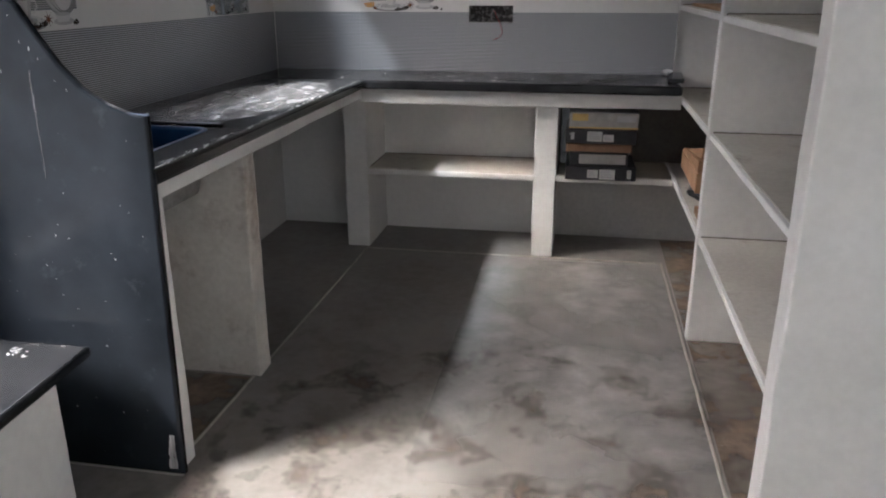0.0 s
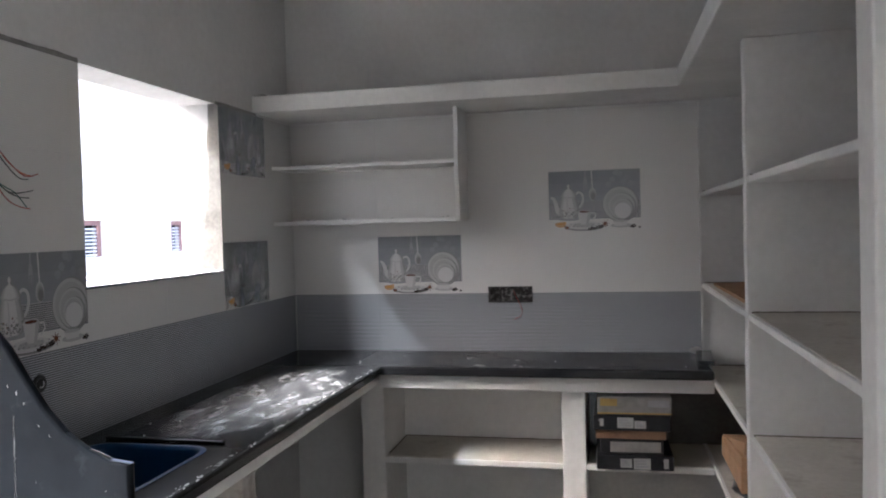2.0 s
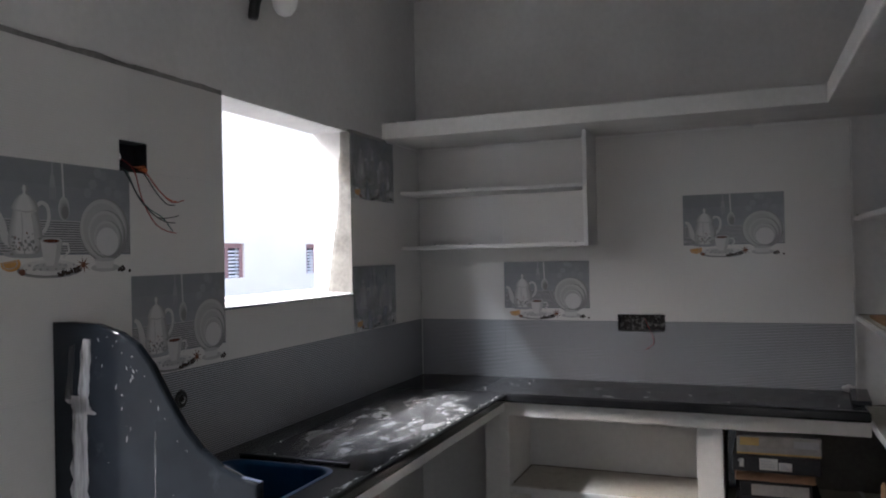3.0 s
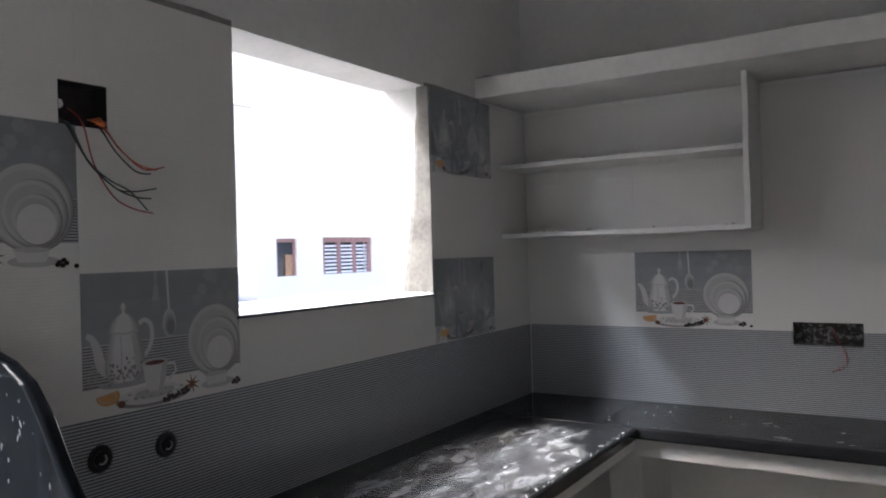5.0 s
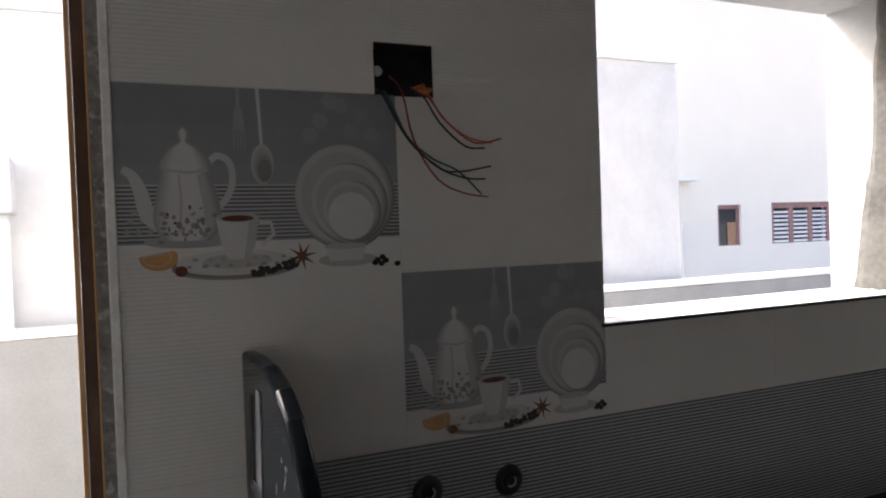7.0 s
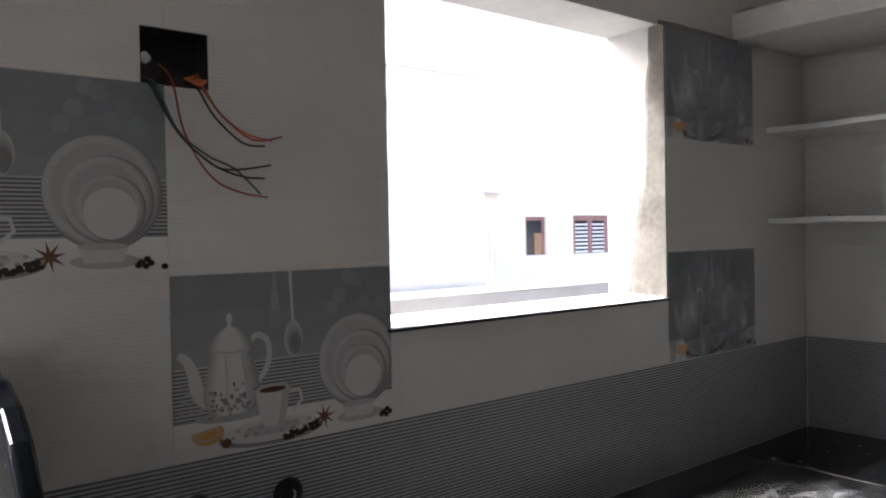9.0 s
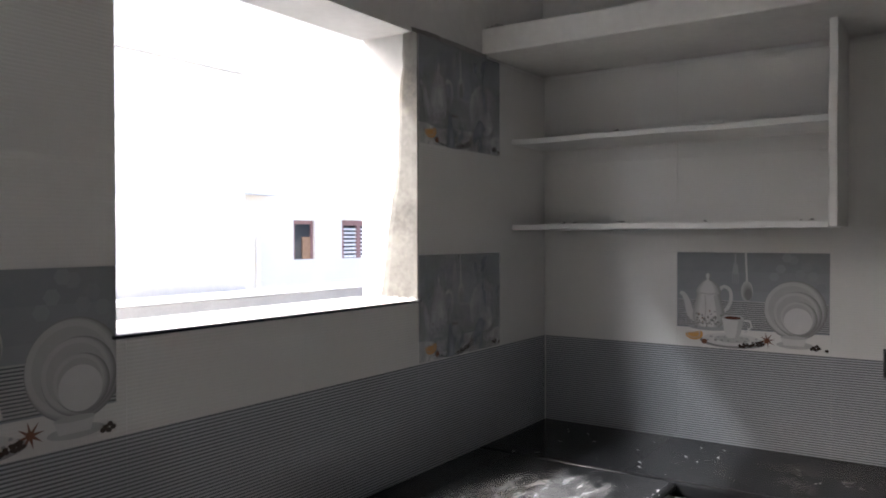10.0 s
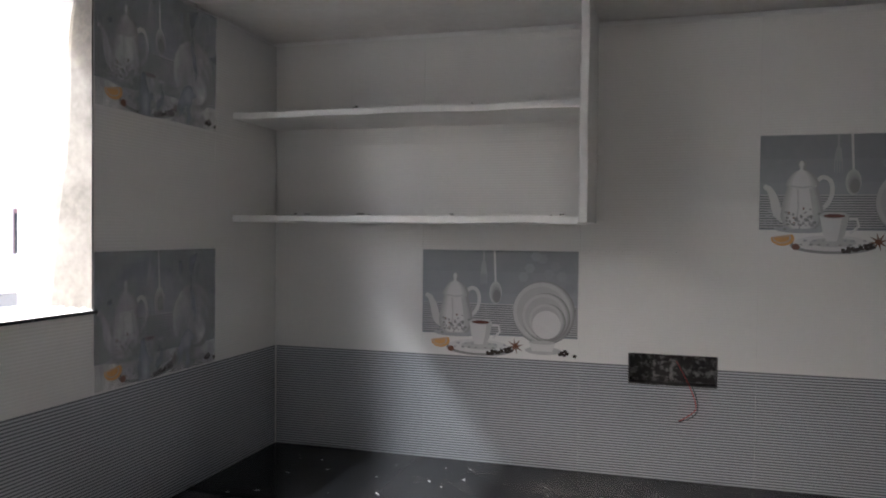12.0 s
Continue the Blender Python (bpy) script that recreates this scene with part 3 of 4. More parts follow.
# ---- outdoors ----
structure("ground", box(-300, 300, -300, 300, -0.4, -0.2), CEMENT, "dusty bare ground outside", "ground")
structure("compound_wall", box(-3.96, -3.82, -8, 30, -0.2, 1.19, 0.01), RENDER_WALL, "grey plastered compound wall", "compound wall")
structure("compound_wall_coping", box(-3.97, -3.81, -8, 30, 1.19, 1.222, 0.008), WHITE_WASH, "whitewashed coping on the compound wall", "coping")
nb = thing("neighbour_house", "pale plastered neighbouring house with a roof ledge", "house")
part("wall", box(-9.0, -4.05, -8, 5.36, -0.2, 2.58), NEIGHBOUR, nb)
part("roof", box(-9.0, -4.02, -8, 5.37, 2.585, 2.68, 0.01), WHITE_WASH, nb, "projecting roof ledge")
part("window_shade", box(-4.06, -3.75, 0.3, 1.655, 1.70, 1.93, 0.01), NEIGHBOUR, nb, "projecting concrete window shade")
part("drain_pipe", tube([(-3.99, 1.60, 1.70), (-3.99, 1.60, 0.5), (-3.99, 1.60, -0.2)], 0.03, 10), WHITE_WASH, nb)

# ---- wall tiles ----
def tiled_bed(wall, u0, u1, holes):
    return part("mortar_bed", sheet(u0, u1, ROWS[0] - 0.03, ROWS[4] - 0.002, holes, -0.0185, -0.0005), GROUT, wall, "pale tile bedding and grout")


shared = {}


def tile(wall, u0, u1, v0, v1, holes, mat, label=""):
    """One glazed tile, cut round the openings."""
    g = 0.0003
    a, b, c, d = u0 + g, u1 - g, v0 + g, v1 - g
    cuts = [h for h in holes if h[0] < b and h[1] > a and h[2] < d and h[3] > c]
    if any(h[0] <= a and h[1] >= b and h[2] <= c and h[3] >= d for h in cuts):
        return None
    ob = part("tile", sheet(0, b - a, 0, d - c, [(h[0] - a, h[1] - a, h[2] - c, h[3] - c) for h in cuts], -0.0015, 0), mat, wall, label)
    ob.location = (a, -0.0187, c)
    return ob


W_COLS = (1.937, 2.389, 2.841, 3.291, 3.742, 4.194, NY - 0.003)
N_COLS = (WX + 0.003, -1.045, -0.589, -0.132, 0.3255, 0.597)
W_HOLES, N_HOLES = [WIN, SOCKET], [SWITCH]
tiled_bed(wall_w, W_COLS[0] - 0.002, NY, W_HOLES)
tiled_bed(wall_n, WX, N_COLS[-1], N_HOLES)
decor = []
part("mortar_bed", sheet(W_COLS[0] - 0.002, 2.123, 0.432, ROWS[0] - 0.031, [], -0.0185, -0.0005), GROUT, wall_w, "pale tile bedding and grout")
tile(wall_w, W_COLS[0], 2.123, 0.58, ROWS[0], [], TILE_WHITE)
tile(wall_w, W_COLS[0], 2.123, 0.432, 0.58, [], TILE_WHITE)
for wall, cols, holes, marked in ((wall_w, W_COLS, W_HOLES, {(2, 0), (1, 1), (1, 4), (3, 4)}), (wall_n, N_COLS, N_HOLES, {(1, 1), (2, 3)})):
    for r in range(4):
        for c in range(len(cols) - 1):
            start = cols[c]
            if wall is wall_w and r == 0 and c == 0:
                tile(wall, start, 2.123, ROWS[0], ROWS[1], holes, TILE_WHITE)
                start = 2.147
            ob = tile(wall, start, cols[c + 1], ROWS[r], ROWS[r + 1], holes, TILE_GREY if r == 0 else TILE_WHITE)
            if ob and (r, c) in marked:
                decor.append((ob, wall, r, c))


# ---- printed picture tiles ----
TW, TH = 0.452, 0.3065


def oval(cu, cv, ru, rv, n=28, a0=0.0, a1=360.0):
    return [(cu + ru * math.cos(radians(a0 + (a1 - a0) * k / n)), cv + rv * math.sin(radians(a0 + (a1 - a0) * k / n))) for k in range(n if a1 - a0 >= 360 else n + 1)]


def band(pts, w):
    """The outline of a drawn stroke along points, w wide."""
    left, right = [], []
    for i, (x, y) in enumerate(pts):
        ax, ay = pts[max(i - 1, 0)]
        bx, by = pts[min(i + 1, len(pts) - 1)]
        d = math.hypot((bx - ax) * 1.48, by - ay) or 1
        nx, ny = -(by - ay) / d / 1.48, (bx - ax) * 1.48 / d
        ww = w[i] if isinstance(w, (list, tuple)) else w
        left.append((x + nx * ww, y + ny * ww))
        right.append((x - nx * ww, y - ny * ww))
    return left + right[::-1]


def bowed(pts, n=6):
    """A smooth curve through the points."""
    out = []
    for i in range(len(pts) - 1):
        a, b, c, d = pts[max(i - 1, 0)], pts[i], pts[i + 1], pts[min(i + 2, len(pts) - 1)]
        for k in range(n):
            t = k / n
            out.append(tuple(0.5 * (2 * q + (r - p) * t + (2 * p - 5 * q + 4 * r - w) * t * t + (3 * q - p - 3 * r + w) * t ** 3) for p, q, r, w in zip(a, b, c, d)))
    return out + [pts[-1]]


def picture():
    """Teapot, spoon, fork, plates, cup, spices and fruit: outlines in tile units with their print."""
    s = []
    tone, back = 9, 16                                    # first of the china tones, first of the backdrop tones
    for k in range(12):                                   # backdrop, darker to the upper corners
        a, b = 0.205 + 0.795 * k / 12, 0.205 + 0.795 * (k + 1) / 12
        s.append(([(0, a), (1, a), (1, b), (0, b)], back + max(0, 3 - k // 3)))
    for k in range(14):                                   # cloth stripes
        v = 0.215 + 0.0205 * k
        s.append(([(0, v), (1, v), (1, v + 0.0095), (0, v + 0.0095)], 1))
        s.append(([(0, v + 0.0095), (1, v + 0.0095), (1, v + 0.0205), (0, v + 0.0205)], 3))
    for k, (u, v) in enumerate(((0.62, 0.90), (0.70, 0.84), (0.78, 0.93), (0.86, 0.86), (0.93, 0.93), (0.66, 0.76), (0.90, 0.77), (0.60, 0.68), (0.95, 0.66), (0.74, 0.95), (0.82, 0.79))):
        s.append((oval(u, v, 0.034, 0.05, 6), back + (k * 3) % 4))
    # leaves at the lower left
    for k in range(9):
        s.append((oval(0.03 + 0.012 * k, 0.27 + 0.05 * (k % 3), 0.011, 0.014, 7), 4))
    # fork and spoon
    s.append(([(0.400, 1), (0.412, 1), (0.412, 0.9), (0.42, 0.88), (0.428, 0.78), (0.384, 0.78), (0.392, 0.88), (0.400, 0.9)], 4))
    for k in range(4):
        s.append(([(0.385 + 0.0125 * k, 0.78), (0.391 + 0.0125 * k, 0.78), (0.390 + 0.0125 * k, 0.68), (0.386 + 0.0125 * k, 0.68)], 4))
    s.append(([(0.468, 1), (0.481, 1), (0.489, 0.70), (0.478, 0.70)], 2))
    s.append((oval(0.484, 0.605, 0.040, 0.105), tone + 4))
    for k in range(4):
        s.append((oval(0.486 + 0.002 * k, 0.597 - 0.008 * k, 0.036 - 0.004 * k, 0.094 - 0.012 * k), (tone + 3, tone + 2, tone + 1, tone)[k]))
    # nested plates standing upright
    for cu, cv, ru, rv in ((0.790, 0.432, 0.196, 0.293), (0.806, 0.392, 0.150, 0.224), (0.816, 0.352, 0.112, 0.167)):
        for k in range(6):                                # each plate brightens from its shaded rim inwards
            s.append((oval(cu - 0.0035 * k, cv + 0.003 * k, ru * (1 - 0.024 * k), rv * (1 - 0.024 * k), 40), tone + min(4, k)))
        s.append((oval(cu - 0.012, cv + 0.008, ru * 0.80, rv * 0.80, 40), tone + 3))
    s.append((oval(0.808, 0.325, 0.088, 0.130, 36), tone + 6))
    s.append((oval(0.79, 0.085, 0.115, 0.038), 3))
    s.append(([(0.70, 0.16), (0.865, 0.16), (0.845, 0.08), (0.72, 0.08)], 2))
    s.append((oval(0.783, 0.16, 0.083, 0.018), 3))
    # teapot
    s.append((oval(0.23, 0.215, 0.15, 0.035), 4))
    s.append((band(bowed([(0.150, 0.30), (0.098, 0.35), (0.075, 0.47), (0.052, 0.545), (0.022, 0.575)]), [0.048 - 0.0013 * k for k in range(25)]), tone + 5))
    s.append((band(bowed([(0.285, 0.585), (0.325, 0.645), (0.368, 0.615), (0.378, 0.52), (0.356, 0.43), (0.315, 0.37)]), 0.017), tone + 5))
    body = bowed([(0.070, 0.218), (0.090, 0.245), (0.108, 0.29), (0.113, 0.34), (0.106, 0.41), (0.095, 0.48), (0.083, 0.54), (0.080, 0.57), (0.087, 0.583), (0.085, 0.605), (0.068, 0.65), (0.042, 0.69), (0.018, 0.708), (0.013, 0.725), (0.020, 0.75), (0.014, 0.775), (0.003, 0.785)], 3)
    s.append(([(0.225 + r, v) for r, v in body] + [(0.225 - r, v) for r, v in reversed(body)], tone + 1))
    for k in range(7):                                    # the body darkens towards both sides
        f = 0.94 - 0.10 * k
        s.append(([(0.225 + r * f - 0.010, v) for r, v in body] + [(0.225 - r * (f + 0.02) - 0.004, v) for r, v in reversed(body)], tone + min(6, k + 2)))
    s.append((band([(0.155, 0.575), (0.225, 0.560), (0.297, 0.575)], 0.007), 3))
    s.append((band([(0.20, 0.55), (0.205, 0.40), (0.195, 0.26)], 0.006), 3))
    s.append((band([(0.268, 0.55), (0.285, 0.40), (0.295, 0.26)], 0.014), 3))
    petals = random.Random(8)
    for k in range(44):                                   # flower transfers round the foot of the pot
        s.append((oval(petals.gauss(0.215, 0.045), petals.gauss(0.285, 0.04), petals.uniform(0.004, 0.012), petals.uniform(0.006, 0.016), 7), 6 if k % 11 == 0 else (tone, tone + 1)[k % 2]))
    # saucer and cup
    s.append((oval(0.385, 0.078, 0.222, 0.070, 36), tone + 1))
    s.append((oval(0.38, 0.086, 0.212, 0.068, 36), tone))
    s.append((oval(0.378, 0.098, 0.198, 0.066, 36), 2))
    s.append((oval(0.385, 0.105, 0.12, 0.038), 3))
    for k in range(14):
        s.append((oval(0.215 + 0.025 * k + petals.uniform(-0.01, 0.01), 0.085 + 0.035 * (k % 2), petals.uniform(0.006, 0.014), petals.uniform(0.006, 0.012), 7), (tone + 1, 4)[k % 2]))
    s.append((band([(0.465, 0.30), (0.505, 0.30), (0.515, 0.24), (0.47, 0.18)], 0.010), 2))
    s.append(([(0.315, 0.33), (0.465, 0.33), (0.447, 0.18), (0.425, 0.115), (0.355, 0.115), (0.333, 0.18)], 2))
    s.append(([(0.43, 0.33), (0.465, 0.33), (0.447, 0.18), (0.425, 0.115), (0.405, 0.115), (0.418, 0.2)], 3))
    s.append((oval(0.39, 0.33, 0.075, 0.025), 3))
    s.append((oval(0.39, 0.325, 0.056, 0.016), 8))
    # star anise, beans, fruit
    for k in range(8):
        a = 2 * math.pi * k / 8 + 0.2
        c, t = (math.cos(a) * 0.055, math.sin(a) * 0.080), (math.cos(a + 1.57) * 0.008, math.sin(a + 1.57) * 0.012)
        s.append(([(0.615 + t[0], 0.115 + t[1]), (0.615 + c[0], 0.115 + c[1]), (0.615 - t[0], 0.115 - t[1])], 6))
    rnd = random.Random(4)
    for k in range(38):
        u = rnd.uniform(0.43, 0.59)
        s.append((oval(u, 0.012 + 0.045 * (u - 0.43) / 0.16 + rnd.uniform(0.004, 0.045), 0.011, 0.012, 8), 5))
    for u, v in ((0.905, 0.075), (0.925, 0.09), (0.938, 0.07), (0.92, 0.055), (0.985, 0.05), (0.895, 0.06)):
        s.append((oval(u, v, 0.013, 0.016, 9), 5))
    s.append((oval(0.125, 0.135, 0.062, 0.062, 20, 170, 395), 7))
    s.append((oval(0.12, 0.140, 0.048, 0.046, 20, 175, 385), 3))
    s.append((oval(0.12, 0.138, 0.042, 0.038, 20, 175, 385), 7))
    s.append((oval(0.195, 0.065, 0.022, 0.028, 8), 6))
    return s


DRAWN = picture()


def clip_poly(pts, u_max):
    out = []
    for (a, b), (c, d) in zip(pts, pts[1:] + pts[:1]):
        if a <= u_max:
            out.append((a, b))
        if (a <= u_max) != (c <= u_max):
            t = (u_max - a) / (c - a)
            out.append((u_max, b + t * (d - b)))
    return out


for ob, wall, r, c in decor:
    u_max = (WIN[0] - W_COLS[1] - 0.001) / TW if (wall is wall_w and (r, c) == (1, 1)) else 1.0
    bm = bmesh.new()
    for k, (pts, ink) in enumerate(DRAWN):
        pts = clip_poly([(min(max(u, 0.0), 1.0), min(max(v, 0.004), 1.0)) for u, v in pts], u_max)
        if len(pts) < 3:
            continue
        y = -0.0019 - 0.000012 * k
        try:
            f = bm.faces.new([bm.verts.new((u * (TW - 0.001), y, v * (TH - 0.001))) for u, v in pts])
            f.material_index = ink
        except ValueError:
            pass
    # the print faces into the room
    for f in bm.faces:
        f.normal_update()
        if f.normal.y > 0:
            f.normal_flip()
    me = bpy.data.meshes.new("print")
    bmesh.ops.triangulate(bm, faces=[f for f in bm.faces if len(f.verts) > 4])
    bm.to_mesh(me)
    bm.free()
    for m in PRINTS:
        me.materials.append(m)
    pr = new("print", me)
    pr.parent = ob
    ob["label"] = "ceramic picture tile printed with teapot, cup and plates"
    if wall is wall_w and c == 4:
        # real cement film, its colour made paler and bluer for the window's glare
        part("cement_smear", sheet(0, TW - 0.002, 0.004, TH - 0.001, [], -0.0046, -0.0044), CEMENT_HAZE_FILM, ob, "dried cement film over the print, paled for window glare")

# raw mortar line along the top of the tiles
for a, b in ((W_COLS[0] - 0.002, WIN[0]), (WIN[1] - 0.03, 4.115)):
    n_pts = 40
    bm = bmesh.new()
    rows = []
    for i in range(n_pts + 1):
        u = a + (b - a) * i / n_pts
        h = 0.016 + 0.007 * noise.noise(Vector((u * 9, 1, 2))) + 0.003 * noise.noise(Vector((u * 40, 4, 2)))
        rows.append([bm.verts.new((u, y, z)) for y, z in ((-0.0215, ROWS[4] - 0.003), (-0.020, ROWS[4] + h * 0.8), (-0.008, ROWS[4] + h), (-0.0005, ROWS[4] + h + 0.003))])
    for p, q in zip(rows, rows[1:]):
        for k in range(3):
            bm.faces.new((p[k], q[k], q[k + 1], p[k + 1]))
    part("mortar_line", bm, CEMENT, wall_w, "rough dark mortar line above the tiles")

# ---- window opening ----
sill = prism([(-1.735, WIN[0] + 0.001), (-1.516, WIN[0] - 0.010), (-1.516, WIN[1] + 0.004), (-1.735, WIN[1] - 0.001)], [], WIN[2] - 0.005, WIN[2] + 0.002, 0.0015, 2)
tagged(part("window_sill", sill, DUSTY_GRANITE), "thin black granite window sill under white dust", "window sill", kind="structure")
bm = bmesh.new()
bm.faces.new([bm.verts.new((x, y, WIN[2] + 0.0028)) for x, y in ((-1.733, WIN[0] + 0.003), (-1.519, WIN[0] + 0.003), (-1.519, WIN[1] - 0.003), (-1.733, WIN[1] - 0.003))])
tagged(part("sill_dust", bm, SILL_DUST), "white plaster dust lying on the black sill", "dust", kind="stuff")
bm = bmesh.new()
rows = []
for i in range(25):
    z = WIN[2] + 0.004 + (WIN[3] - WIN[2] - 0.006) * i / 24
    w = 0.055 + 0.085 * (1 - i / 24) ** 2 + 0.018 * noise.noise(Vector((0, 3, z * 6))) + 0.006 * noise.noise(Vector((0, 3, z * 30)))
    rows.append([bm.verts.new((-1.524, WIN[1] - 0.0015, z)), bm.verts.new((-1.524, WIN[1] - 0.006, z)), bm.verts.new((-1.524 - w * 0.8, WIN[1] - 0.006 - 0.003 * noise.noise(Vector((z * 20, 0, 0))), z)), bm.verts.new((-1.524 - w, WIN[1] - 0.0015, z))])
for p, q in zip(rows, rows[1:]):
    for k in range(3):
        bm.faces.new((p[k], q[k], q[k + 1], p[k + 1]))
tagged(part("window_patch", bm, PATCH), "rough grey-brown cement patch on the window jamb", "cement patch", kind="structure")
bm = bmesh.new()
for k in range(34):                                        # crumbs of plaster in the corner of the sill
    x, y, q = random.uniform(-1.70, -1.53), WIN[1] - abs(random.gauss(0, 0.035)) - 0.004, random.uniform(0.002, 0.007)
    bmesh.ops.create_icosphere(bm, subdivisions=1, radius=q, matrix=pose(x, y, WIN[2] + 0.002 + q * 0.5, random.uniform(0, 90), 0, random.uniform(0, 90)) @ Matrix.Diagonal((1.8, 0.9, 0.6, 1)))
tagged(part("plaster_crumbs", bm, SMEAR), "crumbs of broken plaster lying on the window sill", "rubble", kind="stuff")

# thin sheets added over the window reveals, greyer to dull their brightness
for name, co in (("window_lining", (-1.722, -1.5455, WIN[1] - 0.0012, WIN[1] - 0.0002, WIN[2] + 0.003, WIN[3] - 0.002)), ("window_lining", (-1.722, -1.5455, WIN[0] + 0.0002, WIN[0] + 0.0012, WIN[2] + 0.003, WIN[3] - 0.002)), ("window_lining", (-1.722, -1.5455, WIN[0] + 0.0015, WIN[1] - 0.0015, WIN[3] - 0.0012, WIN[3] - 0.0002))):
    structure(name, box(*co), LINING, "thin grey sheet over the window reveal, toned below the wall", "window lining")
structure("tile_trim", box(0.5975, 0.6035, NY - 0.0015, NY + 0.0195, CT + 0.001, ROWS[4]), BEAD, "thin white edge trim beside the wall tiles", "trim")

# ---- doorway ----
door = thing("door_1", "brown wooden door frame set in raw cement", "door frame", kind="structure")
part("frame", box(-1.62, -1.536, 1.886, 1.905, 0.43, 2.118, 0.002), WOOD, door)
# unseen dark strip added so the sill doesn't mirror brightly in the panel
part("sill", box(-1.724, -1.5265, 1.201, 1.8775, 0.3995, 0.43, 0.003), DUSTY_GRANITE, door, "unseen black sill strip, added to dull its reflection")
part("edge_strip", box(-1.62, -1.532, 1.8780, 1.8855, 0.43, 2.118, 0.001), WOOD_PALE, door, "pale varnished edge strip")
part("edge_strip", box(-1.60, -1.529, 1.9035, 1.9065, 0.43, 2.118, 0.0008), WOOD_PALE, door, "pale varnished edge strip")
part("cement_fill", worn(box(-1.63, -1.530, 1.905, 1.9255, 0.43, 2.118), 24, 0.002, 14), DOOR_CEMENT, door)
bm = box(-1.530, -1.520, 1.923, 1.9368, 0.43, 2.112, 0.002)
for k in range(160):
    z = 0.44 + 1.66 * k / 160
    box(-1.5205, -1.5190, 1.925, 1.935, z, z + 0.005, 0, 2, bm)
part("corner_bead", bm, BEAD, door, "white ribbed plastic tile edge bead")

# ---- electrical boxes and wires ----
def wall_box(name, label, w, h, d, mat, m):
    """An open sheet-metal box let into the wall: local x along, z up, front at y = 0."""
    t = thing(name, label, "electrical box", m)
    bm = bmesh.new()
    e = 0.0015
    for x0, x1, y0, y1, z0, z1 in ((0, w, d - e, d, 0, h), (0, e, 0, d - e, 0, h), (w - e, w, 0, d - e, 0, h), (e, w - e, 0, d - e, 0, e), (e, w - e, 0, d - e, h - e, h)):
        box(x0, x1, y0, y1, z0, z1, 0, 2, bm)
    part("case", bm, mat, t)
    return t


e = 0.0005
sb = wall_box("socket_box", "empty dark metal socket box with loose coloured wires", SOCKET[1] - SOCKET[0] - 2 * e, SOCKET[3] - SOCKET[2] - 2 * e, 0.05, DARK_BOX, pose(WX - 0.001, SOCKET[0] + e, SOCKET[2] + e, 0, 0, 90))
# screw head is near-white, with its glint put into the colour
part("screw", lathe([(0.006, 0), (0.0075, 0.002), (0.004, 0.005)], 10), plain("white_glint_screw", (0.9, 0.9, 0.9), 0.25, 0.3), sb, "screw head coloured white for its glint").matrix_local = pose(0.016, 0.020, 0.045, 90, 0, 0)
for mat, pts in ((WIRE_ORANGE, ((0.098, 0.02, 0.012), (0.097, -0.010, 0.0), (0.112, -0.030, -0.045), (0.150, -0.035, -0.080), (0.190, -0.034, -0.094))),
                 (WIRE_RED, ((0.090, 0.02, 0.010), (0.094, -0.012, -0.002), (0.115, -0.034, -0.050), (0.160, -0.040, -0.090), (0.205, -0.042, -0.087))),
                 (WIRE_BLACK, ((0.085, 0.02, 0.010), (0.088, -0.010, -0.004), (0.105, -0.028, -0.052), (0.145, -0.032, -0.095), (0.178, -0.030, -0.103))),
                 (WIRE_RED, ((0.040, 0.03, 0.040), (0.046, -0.010, 0.005), (0.055, -0.028, -0.080), (0.090, -0.036, -0.150), (0.135, -0.034, -0.178), (0.182, -0.030, -0.190))),
                 (WIRE_BLACK, ((0.006, 0.02, 0.015), (0.010, -0.008, 0.0), (0.040, -0.030, -0.075), (0.090, -0.038, -0.130), (0.125, -0.040, -0.142), (0.184, -0.040, -0.136))),
                 (WIRE_BLACK, ((0.012, 0.02, 0.012), (0.016, -0.008, -0.002), (0.044, -0.026, -0.078), (0.094, -0.034, -0.130), (0.140, -0.034, -0.152), (0.176, -0.032, -0.158))),
                 (WIRE_GREEN, ((0.018, 0.02, 0.012), (0.022, -0.008, -0.004), (0.045, -0.022, -0.073), (0.085, -0.030, -0.115), (0.130, -0.030, -0.140), (0.170, -0.028, -0.185)))):
    n_p = len(pts) - 1
    part("wire", tube([(x + 0.016 * (k / n_p) ** 2, y, z + 0.012 * (k / n_p) ** 2) for k, (x, y, z) in enumerate(pts)], 0.0017, 6), mat, sb)
daub = bmesh.new()
bmesh.ops.create_icosphere(daub, subdivisions=2, radius=0.0075)
for v in daub.verts:
    v.co += 0.005 * noise.noise_vector(v.co * 180.0)
    v.co = Vector((0.010 + v.co.x, 0.012 + v.co.y * 0.5, 0.044 + v.co.z))
part("plaster_daub", daub, BEAD, sb, "lump of white plaster inside the box")
tuck = bmesh.new()
for k in range(4):
    tube([(0.078 + 0.004 * k, 0.02, 0.020), (0.070 + 0.006 * k, -0.010, 0.012 + 0.003 * k), (0.090, -0.013, 0.004), (0.104 - 0.004 * k, -0.006, 0.014), (0.100, 0.02, 0.020)], 0.0017, 6, tuck)
part("wire", tuck, WIRE_ORANGE, sb, "knotted orange wires")
wb = wall_box("switch_box", "long empty rusty metal switch box daubed with plaster", SWITCH[1] - SWITCH[0] - 2 * e, SWITCH[3] - SWITCH[2] - 2 * e, 0.05, METAL_BOX, pose(SWITCH[0] + e, NY + 0.001, SWITCH[2] + e))
